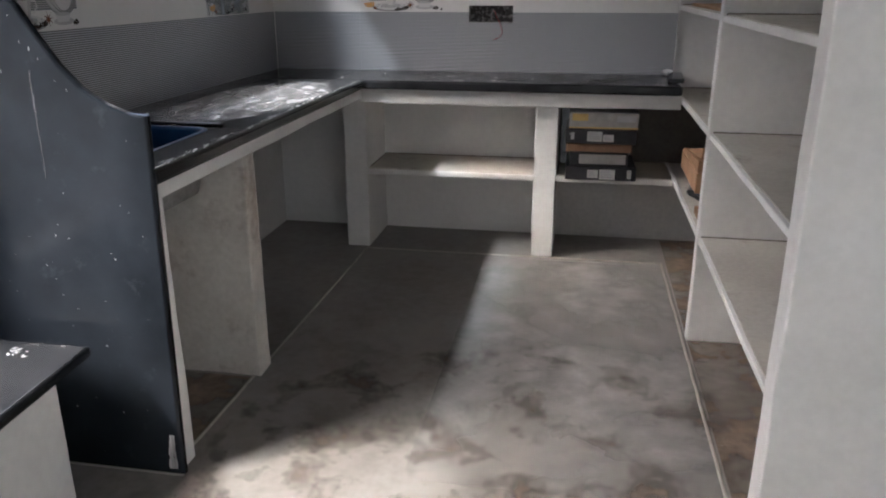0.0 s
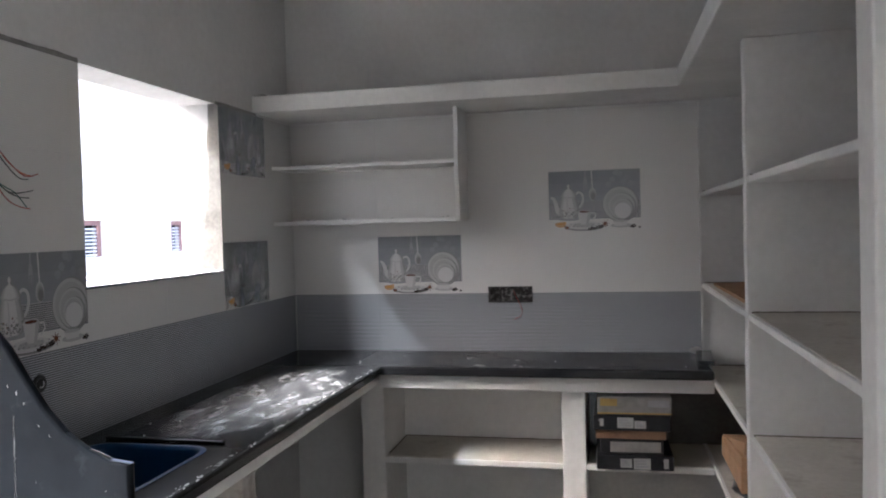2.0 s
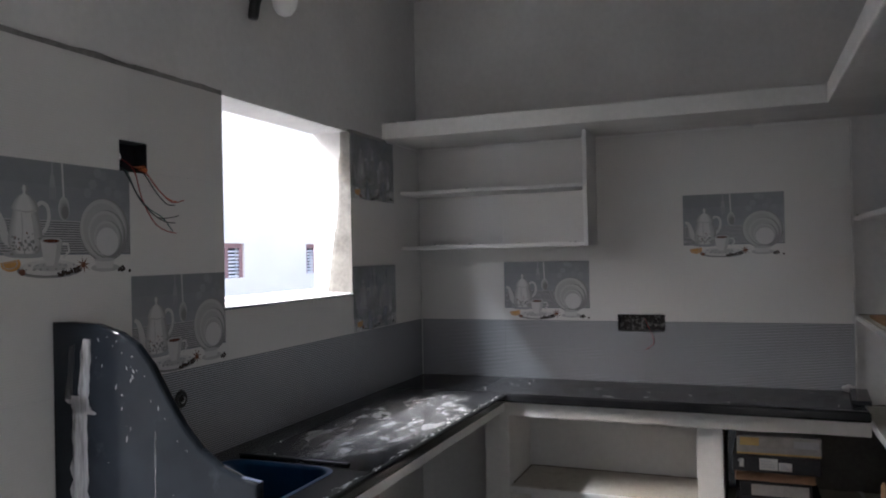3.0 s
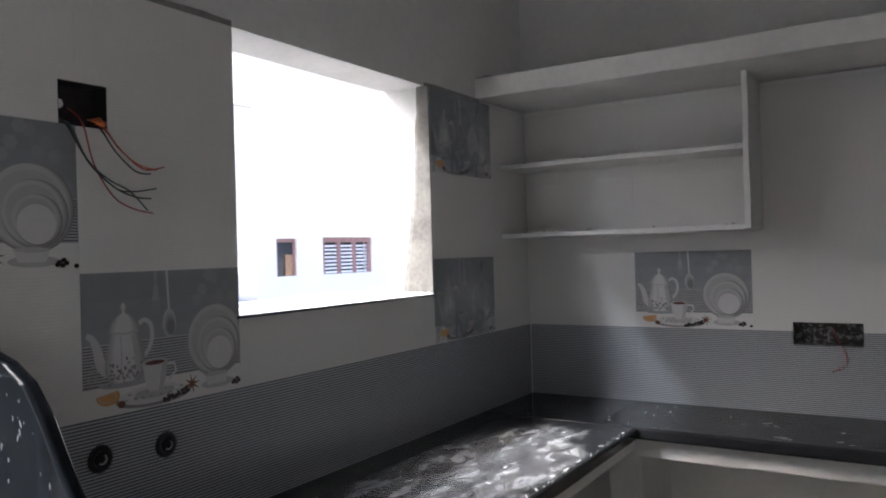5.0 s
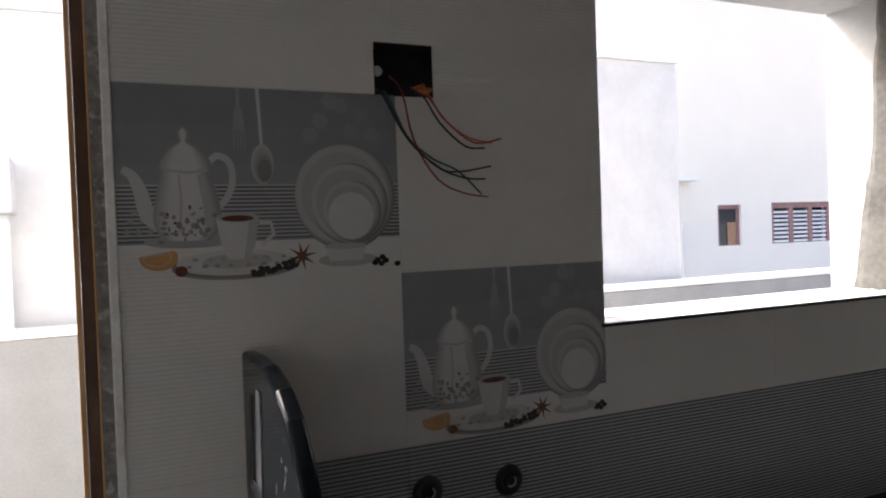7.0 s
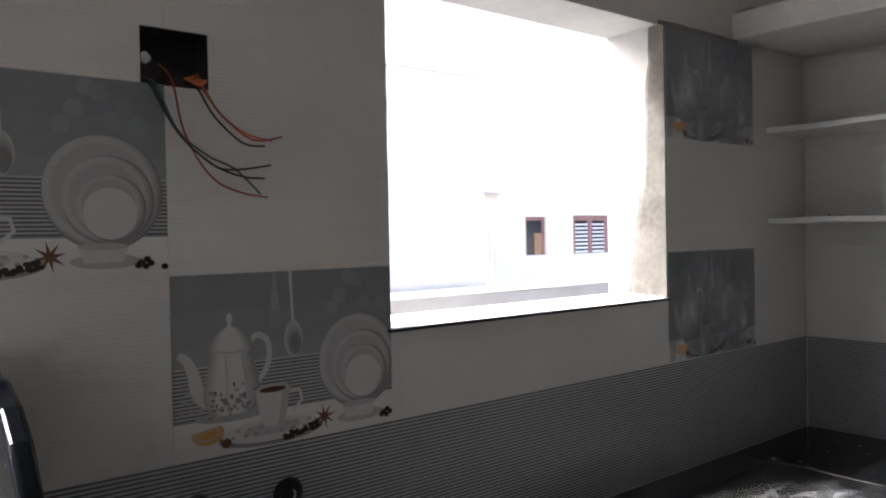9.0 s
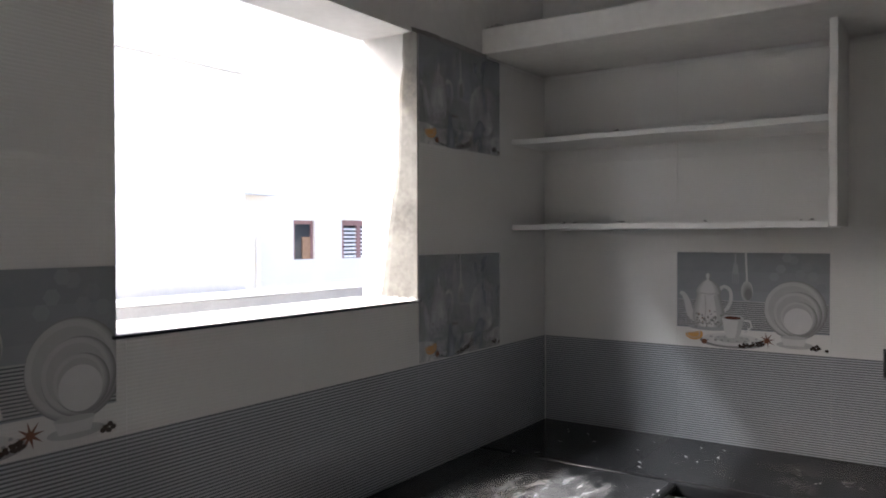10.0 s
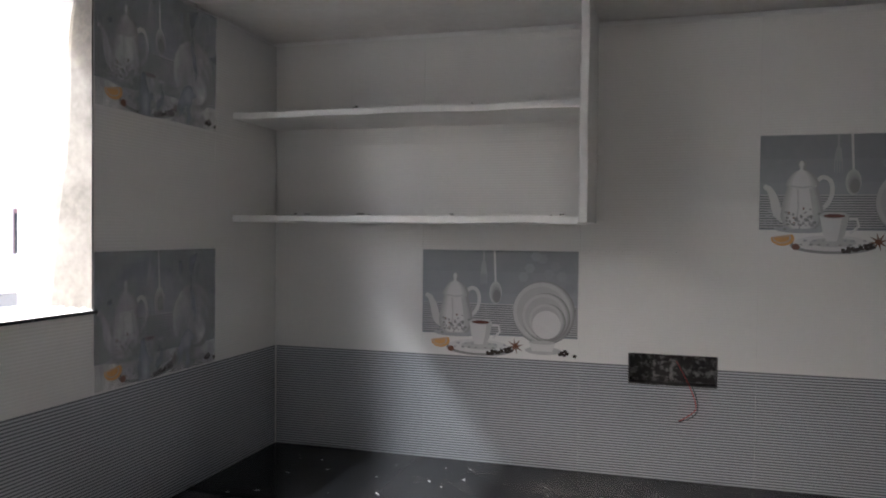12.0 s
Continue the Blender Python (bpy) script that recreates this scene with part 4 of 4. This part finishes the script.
for mat, pts in ((WIRE_RED, ((0.125, 0.045, 0.060), (0.140, 0.0, 0.040), (0.165, -0.015, -0.010), (0.176, -0.022, -0.050), (0.160, -0.026, -0.070), (0.132, -0.030, -0.088))),
                 (WIRE_BLACK, ((0.130, 0.045, 0.055), (0.146, 0.0, 0.036), (0.172, -0.018, -0.012), (0.180, -0.026, -0.052), (0.165, -0.030, -0.075), (0.128, -0.032, -0.090)))):
    part("wire", tube(pts, 0.0014, 6), mat, wb)

# pipe outlets for the sink taps
for y, z in ((2.425, 1.105), (2.591, 1.098)):
    po = thing("pipe_outlet", "round black water pipe outlet let into the tiles", "pipe outlet", pose(WX, y, z, 0, 90, 0), "tap outlets")
    ring = bmesh.new()
    prof = [(0.016, 0.0005), (0.016, 0.004), (0.020, 0.006), (0.025, 0.005), (0.029 + 0.001, 0.0005)]
    part("collar", lathe(prof, 22, ring), BLACK_PLASTIC, po)
    # solid plug; the hollow pipe's shade is put into its black colour
    part("plug", lathe([(0.0155, 0.001), (0.0155, 0.0065), (0.011, 0.007)], 14), HOLE_SHADE, po, "solid disc darkened to look like an open pipe")
    part("pipe_lip", tube([(0.010 * math.cos(radians(a)), 0.010 * math.sin(radians(a)), 0.0072) for a in range(-40, 141, 20)], 0.0022, 6), SMEAR, po, "pale cement-crusted pipe lip")

# ---- bulb ----
lamp = thing("wall_lamp", "white bulb in a black holder on the wall above the window", "lamp", pose(-1.545, 2.94, 2.46))
part("holder", lathe([(0.016, 0.0), (0.020, 0.012), (0.020, 0.06), (0.024, 0.075), (0.024, 0.12)], 18), BLACK_PLASTIC, lamp).matrix_local = pose(0.04, 0.045, -0.045, 0, 10, 0)
part("mount", box(0.0005, 0.05, 0.01, 0.075, 0.06, 0.14, 0.005), BLACK_PLASTIC, lamp)
part("bulb", lathe([(0.006, 0.0), (0.026, 0.008), (0.043, 0.030), (0.050, 0.065), (0.047, 0.10), (0.030, 0.15), (0.022, 0.19)], 22), BULB, lamp).matrix_local = pose(0.075, 0.20, 0.004, 8, 8, 0)
part("bracket", tube([(0.03, 0.05, 0.12), (0.05, 0.10, 0.17), (0.08, 0.18, 0.19)], 0.006, 8), BLACK_PLASTIC, lamp)

# ---- sink ----
bm = bmesh.new()
rings = []
for inset, z in ((-0.012, CT + 0.0006), (-0.008, CT + 0.0022), (0.0015, CT + 0.0018), (0.005, CT - 0.012), (0.012, CT - 0.10), (0.03, CT - 0.19), (0.06, CT - 0.20)):
    x0, x1, y0, y1 = -1.42 + inset, -1.03 - inset, SINK_Y[0] + inset, SINK_Y[1] - inset
    rings.append([bm.verts.new((x, y, z)) for x, y in rounded(x0, x1, y0, y1, 0.07)])
for p, q in zip(rings, rings[1:]):
    for k in range(len(p)):
        bm.faces.new((p[k], p[(k + 1) % len(p)], q[(k + 1) % len(p)], q[k])).smooth = True
bm.faces.new(rings[-1])
sink = thing("kitchen_sink", "sunken steel kitchen sink still in its blue protective film", "sink")
part("basin", bm, SINK_FILM, sink)
bm = bmesh.new()
outer = []
for inset, z in ((-0.012, CT - 0.047), (0.004, CT - 0.10), (0.022, CT - 0.196), (0.055, CT - 0.208)):
    outer.append([bm.verts.new((x, y, z)) for x, y in rounded(-1.42 + inset, -1.03 - inset, SINK_Y[0] + inset, SINK_Y[1] - inset, 0.07)])
for p, q in zip(outer, outer[1:]):
    for k in range(len(p)):
        bm.faces.new((p[k], p[(k + 1) % len(p)], q[(k + 1) % len(p)], q[k])).smooth = True
bm.faces.new(outer[-1])
part("shell", bm, CEMENT, sink, "cement-daubed underside")
part("rim", box(-1.42, -1.012, 2.742, 2.764, CT + 0.0006, CT + 0.009, 0.003), DUSTY_GRANITE, sink, "narrow raised black granite strip")
part("drain", lathe([(0.035, 0), (0.04, 0.003), (0.02, 0.004)], 18), plain("steel_drain", (0.5, 0.5, 0.5), 0.25, 1.0), sink).location = (-1.225, 2.45, CT - 0.2)

# ---- dust, smears and tints ----
def laid_film(name, label, x0, x1, y0, y1, z, mat, category="dust"):
    """A film of dirt or painted tint on a level surface, about its own middle."""
    bm = bmesh.new()
    w, l = (x1 - x0) / 2, (y1 - y0) / 2
    bm.faces.new([bm.verts.new(p) for p in ((-w, -l, 0), (w, -l, 0), (w, l, 0), (-w, l, 0))])
    ob = part(name, bm, mat)
    ob.matrix_world = pose((x0 + x1) / 2, (y0 + y1) / 2, z)
    return tagged(ob, label, category, kind="stuff")


laid_film("spilled_powder", "white cement powder smeared over the black worktop", -1.40, -0.915, 2.705, 4.06, CT + 0.0007, POWDER)
laid_film("worktop_dust", "thin grey dust on the black worktop", -1.05, 0.57, 4.075, 4.525, CT + 0.0011, WORKTOP_FILM)
laid_film("floor_stain", "pale mottled mortar stain on the floor", -0.90, 1.06, 0.5, 2.45, 0.0012, FLOOR_PALE, "stain")
# pale film painting the pool of window light into the floor's colour
laid_film("floor_stain", "pale tint where window light falls on the cement floor", -0.30, 0.60, 2.2, 4.1, 0.0016, FLOOR_LIT, "stain")
laid_film("floor_stain", "dark brown stains on the cement floor", -0.98, 1.0, 1.5, 3.1, 0.0020, FLOOR_BROWN, "stain")
bm = bmesh.new()
for k in range(54):
    if k % 3:
        x, y = random.uniform(-1.45, 0.5), random.uniform(4.09, 4.5)
    else:
        x, y = random.uniform(-1.45, -0.93), random.uniform(2.75, 4.5)
    q = random.choice((0.0012, 0.0018, 0.003))
    bmesh.ops.create_icosphere(bm, subdivisions=1, radius=q, matrix=pose(x, y, CT + q * 0.3, 0, 0, random.uniform(0, 180)) @ Matrix.Diagonal((random.uniform(1.5, 5), 0.8, 0.4, 1)))
for k in range(120):
    y = 2.2 + 1.8 * random.random() ** 1.5
    q = random.choice((0.0014, 0.002, 0.0032))
    bmesh.ops.create_icosphere(bm, subdivisions=1, radius=q, matrix=pose(random.gauss(-0.918, 0.006), y, CT + 0.0002, 0, 0, random.uniform(60, 120)) @ Matrix.Diagonal((random.uniform(1.5, 5), 1, 0.35, 1)))
tagged(part("plaster_crumbs", bm, SMEAR), "white plaster crumbs scattered on the black worktop", "rubble", kind="stuff")
bm = bmesh.new()
for k in range(26):
    q = random.uniform(0.003, 0.008)
    bmesh.ops.create_icosphere(bm, subdivisions=1, radius=q, matrix=pose(WX - 0.014 + abs(random.gauss(0, 0.03)), 4.128 + random.uniform(0, 0.02), LOFT[1] + q * 0.4, random.uniform(0, 90), 0, random.uniform(0, 90)) @ Matrix.Diagonal((1.8, 1, 0.8, 1)))
tagged(part("mortar_crumbs", bm, CEMENT), "dark mortar crumbs on the corner of the loft slab", "rubble", kind="stuff")


def splash(name, label, pts, m, mat=None):
    """A thin dried daub with a ragged outline: points across (x, z) in the plane of m."""
    bm = bmesh.new()
    front = [bm.verts.new((x, -0.0012, z)) for x, z in pts]
    back = [bm.verts.new((x * 1.0, 0, z)) for x, z in pts]
    bm.faces.new(front)
    for k in range(len(pts)):
        bm.faces.new((front[k], front[(k + 1) % len(pts)], back[(k + 1) % len(pts)], back[k]))
    ob = part(name, bm, mat or SMEAR)
    ob.matrix_world = m
    return tagged(ob, label, "cement smear", kind="stuff")


def ragged(x0, z0, x1, z1, w0, w1, n=16, seed=0):
    rnd = random.Random(seed)
    left, right = [], []
    for k in range(n + 1):
        t = k / n
        x, z, w = x0 + (x1 - x0) * t, z0 + (z1 - z0) * t, w0 + (w1 - w0) * t
        left.append((x - w * rnd.uniform(0.75, 1.2), z))
        right.append((x + w * rnd.uniform(0.75, 1.2), z))
    return left + right[::-1]


FIN_FACE = pose(0, 2.1095, 0)
splash("cement_smear", "pale dried cement streak on the black granite panel", ragged(-1.435, 0.72, -1.430, 1.20, 0.034, 0.026, 18, 1), FIN_FACE, STREAK)
splash("cement_smear", "pale dried cement streak on the black granite panel", ragged(-1.418, 1.18, -1.402, 1.345, 0.018, 0.016, 10, 2), FIN_FACE, STREAK)
splash("cement_smear", "thin grey cement film brushed on the black granite panel", ragged(-1.468, 1.19, -1.449, 1.33, 0.014, 0.010, 12, 7), FIN_FACE, THIN_FILM)
splash("cement_smear", "pale dried cement daub on the black granite panel", ragged(-1.405, 1.155, -1.445, 1.19, 0.030, 0.036, 8, 9), FIN_FACE, STREAK)
splash("cement_smear", "thin vertical cement drip on the black granite panel", ragged(-1.191, 0.86, -1.187, 1.13, 0.0018, 0.0012, 16, 12), FIN_FACE, THIN_FILM)
splash("cement_smear", "pale dried cement daub low on the black granite panel", ragged(-0.945, 0.02, -0.938, 0.13, 0.012, 0.008, 9, 5), FIN_FACE, STREAK)
bm = bmesh.new()
for k in range(14):
    x, z, q = random.gauss(-1.27, 0.04), random.uniform(1.10, 1.30), random.choice((0.0012, 0.0019, 0.0030))
    if z > 1.386 - (x + 1.40) * 0.8:
        continue
    bmesh.ops.create_icosphere(bm, subdivisions=1, radius=q, matrix=pose(x, 2.1098, z, 0, random.uniform(-25, 25), 0) @ Matrix.Diagonal((0.8, 0.12, random.uniform(1, 3.2), 1)))
for k in range(16):
    i = random.randrange(3, 9)
    (xa, za), (xb, zb) = edge[i], edge[i + 1]
    u, off, q = random.random(), random.uniform(0.018, 0.05), random.choice((0.0012, 0.0018, 0.0028))
    nx, nz = (zb - za), -(xb - xa)
    n_len = math.hypot(nx, nz)
    bmesh.ops.create_icosphere(bm, subdivisions=1, radius=q, matrix=pose(xa + (xb - xa) * u - abs(nx / n_len) * off, 2.1098, za + (zb - za) * u - abs(nz / n_len) * off, 0, random.uniform(-30, 10), 0) @ Matrix.Diagonal((0.8, 0.12, random.uniform(1, 4), 1)))
tagged(part("cement_spots", bm, FLECK), "pale elongated cement flecks on the black granite panel", "cement spots", kind="stuff")
bm = bmesh.new()
for k in range(40):
    x, z = random.uniform(-1.36, -0.93), random.uniform(0.05, 1.33)
    if z > 1.0 and x > -1.15 - (z - 1.05) * 0.5:
        continue
    q = random.choice((0.001, 0.0014, 0.0025))
    bmesh.ops.create_icosphere(bm, subdivisions=1, radius=q, matrix=pose(x, 2.1098, z, 0, random.uniform(0, 180), 0) @ Matrix.Diagonal((random.uniform(0.8, 2.2), 0.12, 1, 1)))
tagged(part("cement_spots", bm, FLECK), "small pale cement spots splashed on the black granite panel", "cement spots", kind="stuff")

for pts in ([(0.608, 2.11), (EX, 2.11), (EX, 3.264), (0.608, 3.264)], [(0.608, 3.32), (EX, 3.32), (EX, 4.54), (0.608, 4.54)], [(-1.54, 2.21), (-0.96, 2.21), (-0.96, 2.69), (-1.54, 2.69)]):
    bm = bmesh.new()
    bm.faces.new([bm.verts.new((x, y, 0.0008)) for x, y in pts])
    tagged(part("floor_dust", bm, FLOOR_DUST), "brown construction dust lying in an open floor bay", "dust", kind="stuff")

# ---- cartons and clutter ----
def carton(name, label, w, d, h, mat, m, marks=()):
    """A closed carton with flaps and printed labels on its front: marks are (x0, x1, z0, z1, ink) in shares of the front."""
    t = thing(name, label, "box", m, "stacked cartons")
    part("body", worn(box(0, w, 0, d, 0, h, 0.004), 3, 0.002, 12, w * 31), mat, t)
    part("flap", box(0.004, w - 0.004, 0.004, d * 0.49, h, h + 0.0015), mat, t)
    part("flap", box(0.004, w - 0.004, d * 0.51, d - 0.004, h, h + 0.0015), mat, t)
    for x0, x1, z0, z1, ink in marks:
        part("label", box(x0 * w, x1 * w, -0.0035, -0.0025, z0 * h, z1 * h), ink, t)
        if ink is LABEL_WHITE:
            for k in range(3):
                zz = (z0 + (z1 - z0) * (0.2 + 0.25 * k)) * h
                part("print_bar", box((x0 + 0.02) * w, (x1 - 0.03 - 0.02 * k) * w, -0.0045, -0.0036, zz, zz + 0.006), INK, t)
    return t


SZ = 0.4295
carton("carton", "black printed carton with white labels at the foot of the stack", 0.335, 0.30, 0.066, CARTON_DARK, pose(0.088, 4.085, SZ, 0, 0, 1), [(0.31, 0.46, 0.2, 0.8, LABEL_WHITE), (0.48, 0.70, 0.1, 0.85, LABEL_WHITE), (0.87, 0.93, 0.2, 0.85, LABEL_WHITE)])
carton("carton", "dark carton with a broad pale label strip", 0.275, 0.29, 0.062, CARTON_DARK, pose(0.105, 4.10, SZ + 0.069, 0, 0, 2), [(0.16, 0.96, 0.15, 0.9, CARTON_PALE)])
carton("carton", "thin brown cardboard tray between dark cartons", 0.31, 0.28, 0.040, TRAY, pose(0.085, 4.11, SZ + 0.134, 0, 0, 0))
carton("carton", "black printed carton with two white labels", 0.335, 0.30, 0.068, CARTON_DARK, pose(0.078, 4.09, SZ + 0.177, 0, 0, -1), [(0.08, 0.13, 0.3, 0.8, LABEL_WHITE), (0.31, 0.52, 0.2, 0.9, LABEL_WHITE), (0.53, 0.68, 0.2, 0.7, LABEL_WHITE)])
carton("carton", "pale grey carton with a yellow corner print, topmost", 0.325, 0.28, 0.074, CARTON_PALE, pose(0.095, 4.105, SZ + 0.248, 0, 0, 1), [(0.04, 0.27, 0.5, 0.95, CARTON_YELLOW), (0.0, 1.0, 0.0, 0.1, CARTON_YELLOW), (0.68, 0.97, 0.45, 0.85, INK)])
board = tagged(part("black_board", box(0.05, 0.40, 0.0, 0.02, 0.0, 0.33, 0.002), GRANITE), "black granite offcut leaning behind the cartons", "stone offcut")
board.matrix_world = pose(0, 4.46, 0.428, -6, 0, 0)
brown = carton("carton", "brown cardboard carton with a raised sloping lid on a lower shelf", 0.27, 0.50, 0.085, CARTON, pose(0.628, 3.62, 0.505, 0, 0, 0), [])
for k, (za, zb, inset) in enumerate(((0.0, 0.050, 0.0), (0.006, 0.105, 0.012))):       # the lid boards lie aslant, higher towards the near end
    bm = bmesh.new()
    a, b, lo = 0.004 + inset, 0.266 - inset, 0.0875
    near = [bm.verts.new((x, 0.005, z)) for x, z in ((a, lo + za + zb * 0.5 * k), (b, lo + za + zb * 0.5 * k), (b, lo + zb), (a, lo + zb))]
    far = [bm.verts.new((x, 0.495 - 0.05 * k, z)) for x, z in ((a, lo), (b, lo), (b, lo + 0.006), (a, lo + 0.006))]
    for q in (near, far[::-1], *[(near[i], far[i], far[(i + 1) % 4], near[(i + 1) % 4]) for i in range(4)]):
        bm.faces.new(q)
    part("lid", bm, CARTON, brown)
bag = bmesh.new()
bmesh.ops.create_icosphere(bag, subdivisions=3, radius=0.5)
for v in bag.verts:
    v.co += 0.07 * noise.noise_vector(v.co * 4.0)
    v.co = Vector((0.765 + v.co.x * 0.27, 3.82 + v.co.y * 0.34, 0.428 + max(v.co.z + 0.46, 0) * 0.080))
tagged(part("plastic_bag", bag, SACK), "crumpled black plastic bag on a lower shelf", "bag")
tagged(part("wood_offcut", box(0.63, 0.70, 3.48, 3.60, 0.4275, 0.46, 0.004), CARTON), "small brown cardboard scrap on a lower shelf", "scrap")
tagged(part("cardboard_sheet", worn(box(0.64, 0.98, 3.42, 4.40, 1.2275, 1.242, 0.003), 5, 0.003), CARTON), "flat brown cardboard sheet lying on a shelf", "cardboard")
rag = bmesh.new()
bmesh.ops.create_icosphere(rag, subdivisions=2, radius=0.5)
for v in rag.verts:
    v.co += 0.16 * noise.noise_vector(v.co * 5.0)
    v.co = Vector((0.565 + v.co.x * 0.06, 4.49 + v.co.y * 0.05, CT + 0.001 + max(v.co.z + 0.4, 0) * 0.035))
tagged(part("putty_lump", rag, SMEAR), "small lump of white putty on the worktop corner", "putty")
tagged(part("granite_offcut", box(0.0, 0.07, 0.0, 0.30, 0.0, 0.02, 0.002), GRANITE), "narrow black granite offcut at the end of the worktop", "stone offcut").matrix_world = pose(0.54, 4.16, CT + 0.0015, 0, 0, -4)
bm = bmesh.new()
for z, n_bits in ((1.588, 9), (1.872, 6)):
    for k in range(n_bits):
        x, q = random.uniform(-1.5, -0.6), random.choice((0.002, 0.003, 0.005))
        bmesh.ops.create_icosphere(bm, subdivisions=1, radius=q, matrix=pose(x, random.uniform(4.285, 4.33), z + 0.003 + q * 0.4, 0, 0, random.uniform(0, 180)) @ Matrix.Diagonal((3.0, 1, 0.5, 1)))
tagged(part("debris", bm, CEMENT), "dark crumbs of mortar left on the wall shelf", "rubble", kind="stuff")

# ---- far house ----
fh = thing("far_house", "whitewashed distant house with red-brown shuttered windows", "house")
FX = -12.0
bm = sheet(5.0, 30.0, -0.2, 6.5, [(13.74, 14.39, 1.08, 1.92), (15.28, 17.19, 1.07, 1.95), (20.20, 20.86, 1.08, 1.95)], 0, 0.3)
bmesh.ops.transform(bm, matrix=pose(FX, 0, 0, 0, 0, 90), verts=bm.verts)
part("wall", bm, FAR_WASH, fh)
part("roof", box(FX - 6, FX + 0.25, 4.8, 30.2, 6.5, 6.7), WHITE_WASH, fh)
part("window_back", box(FX - 0.32, FX - 0.28, 13.5, 17.6, 0.9, 2.2), GLASS_DARK, fh)


def shutter_window(y0, y1, z0, z1, leaves):
    w = part("window", box(FX - 0.12, FX - 0.06, y0, y1, z1 - 0.12, z1), SHUTTER, fh)
    for y in [y0 + (y1 - y0 - 0.12) * k / leaves for k in range(leaves + 1)]:
        part("frame", box(FX - 0.12, FX - 0.05, y, y + 0.12, z0, z1 - 0.12), SHUTTER, w)
    for k in range(leaves):
        a = y0 + (y1 - y0 - 0.12) * k / leaves + 0.12
        b = y0 + (y1 - y0 - 0.12) * (k + 1) / leaves
        for j in range(8):
            z = z0 + 0.02 + (z1 - z0 - 0.16) * j / 8
            part("slat", box(FX - 0.11, FX - 0.08, a, b, z, z + 0.045), WHITE_WASH, w)


shutter_window(15.28, 17.19, 1.07, 1.95, 3)
shutter_window(20.20, 20.86, 1.08, 1.95, 1)
part("window_back", box(FX - 0.32, FX - 0.28, 20.1, 21.0, 0.9, 2.2), GLASS_DARK, fh)
part("window_shade", box(FX, FX + 0.3, 12.3, 13.0, 2.40, 2.44, 0.01), WHITE_WASH, fh, "small projecting window shade")
part("drain_pipe", tube([(FX + 0.06, 12.7, 1.6), (FX + 0.06, 12.7, 0.6), (FX + 0.06, 12.7, -0.2)], 0.05, 10), FAR_WASH, fh)
w = part("window", box(FX - 0.12, FX - 0.06, 13.74, 14.39, 1.84, 1.92), SHUTTER, fh)
part("frame", box(FX - 0.12, FX - 0.05, 13.74, 13.82, 1.08, 1.84), SHUTTER, w)
part("frame", box(FX - 0.12, FX - 0.05, 14.32, 14.39, 1.08, 1.84), SHUTTER, w)
part("pane", box(FX - 0.10, FX - 0.09, 13.82, 14.32, 1.08, 1.84), GLASS_DARK, w)
part("leaf", box(FX - 0.085, FX - 0.06, 14.07, 14.31, 1.09, 1.56), CARTON, w, "half-open orange-brown shutter leaf")
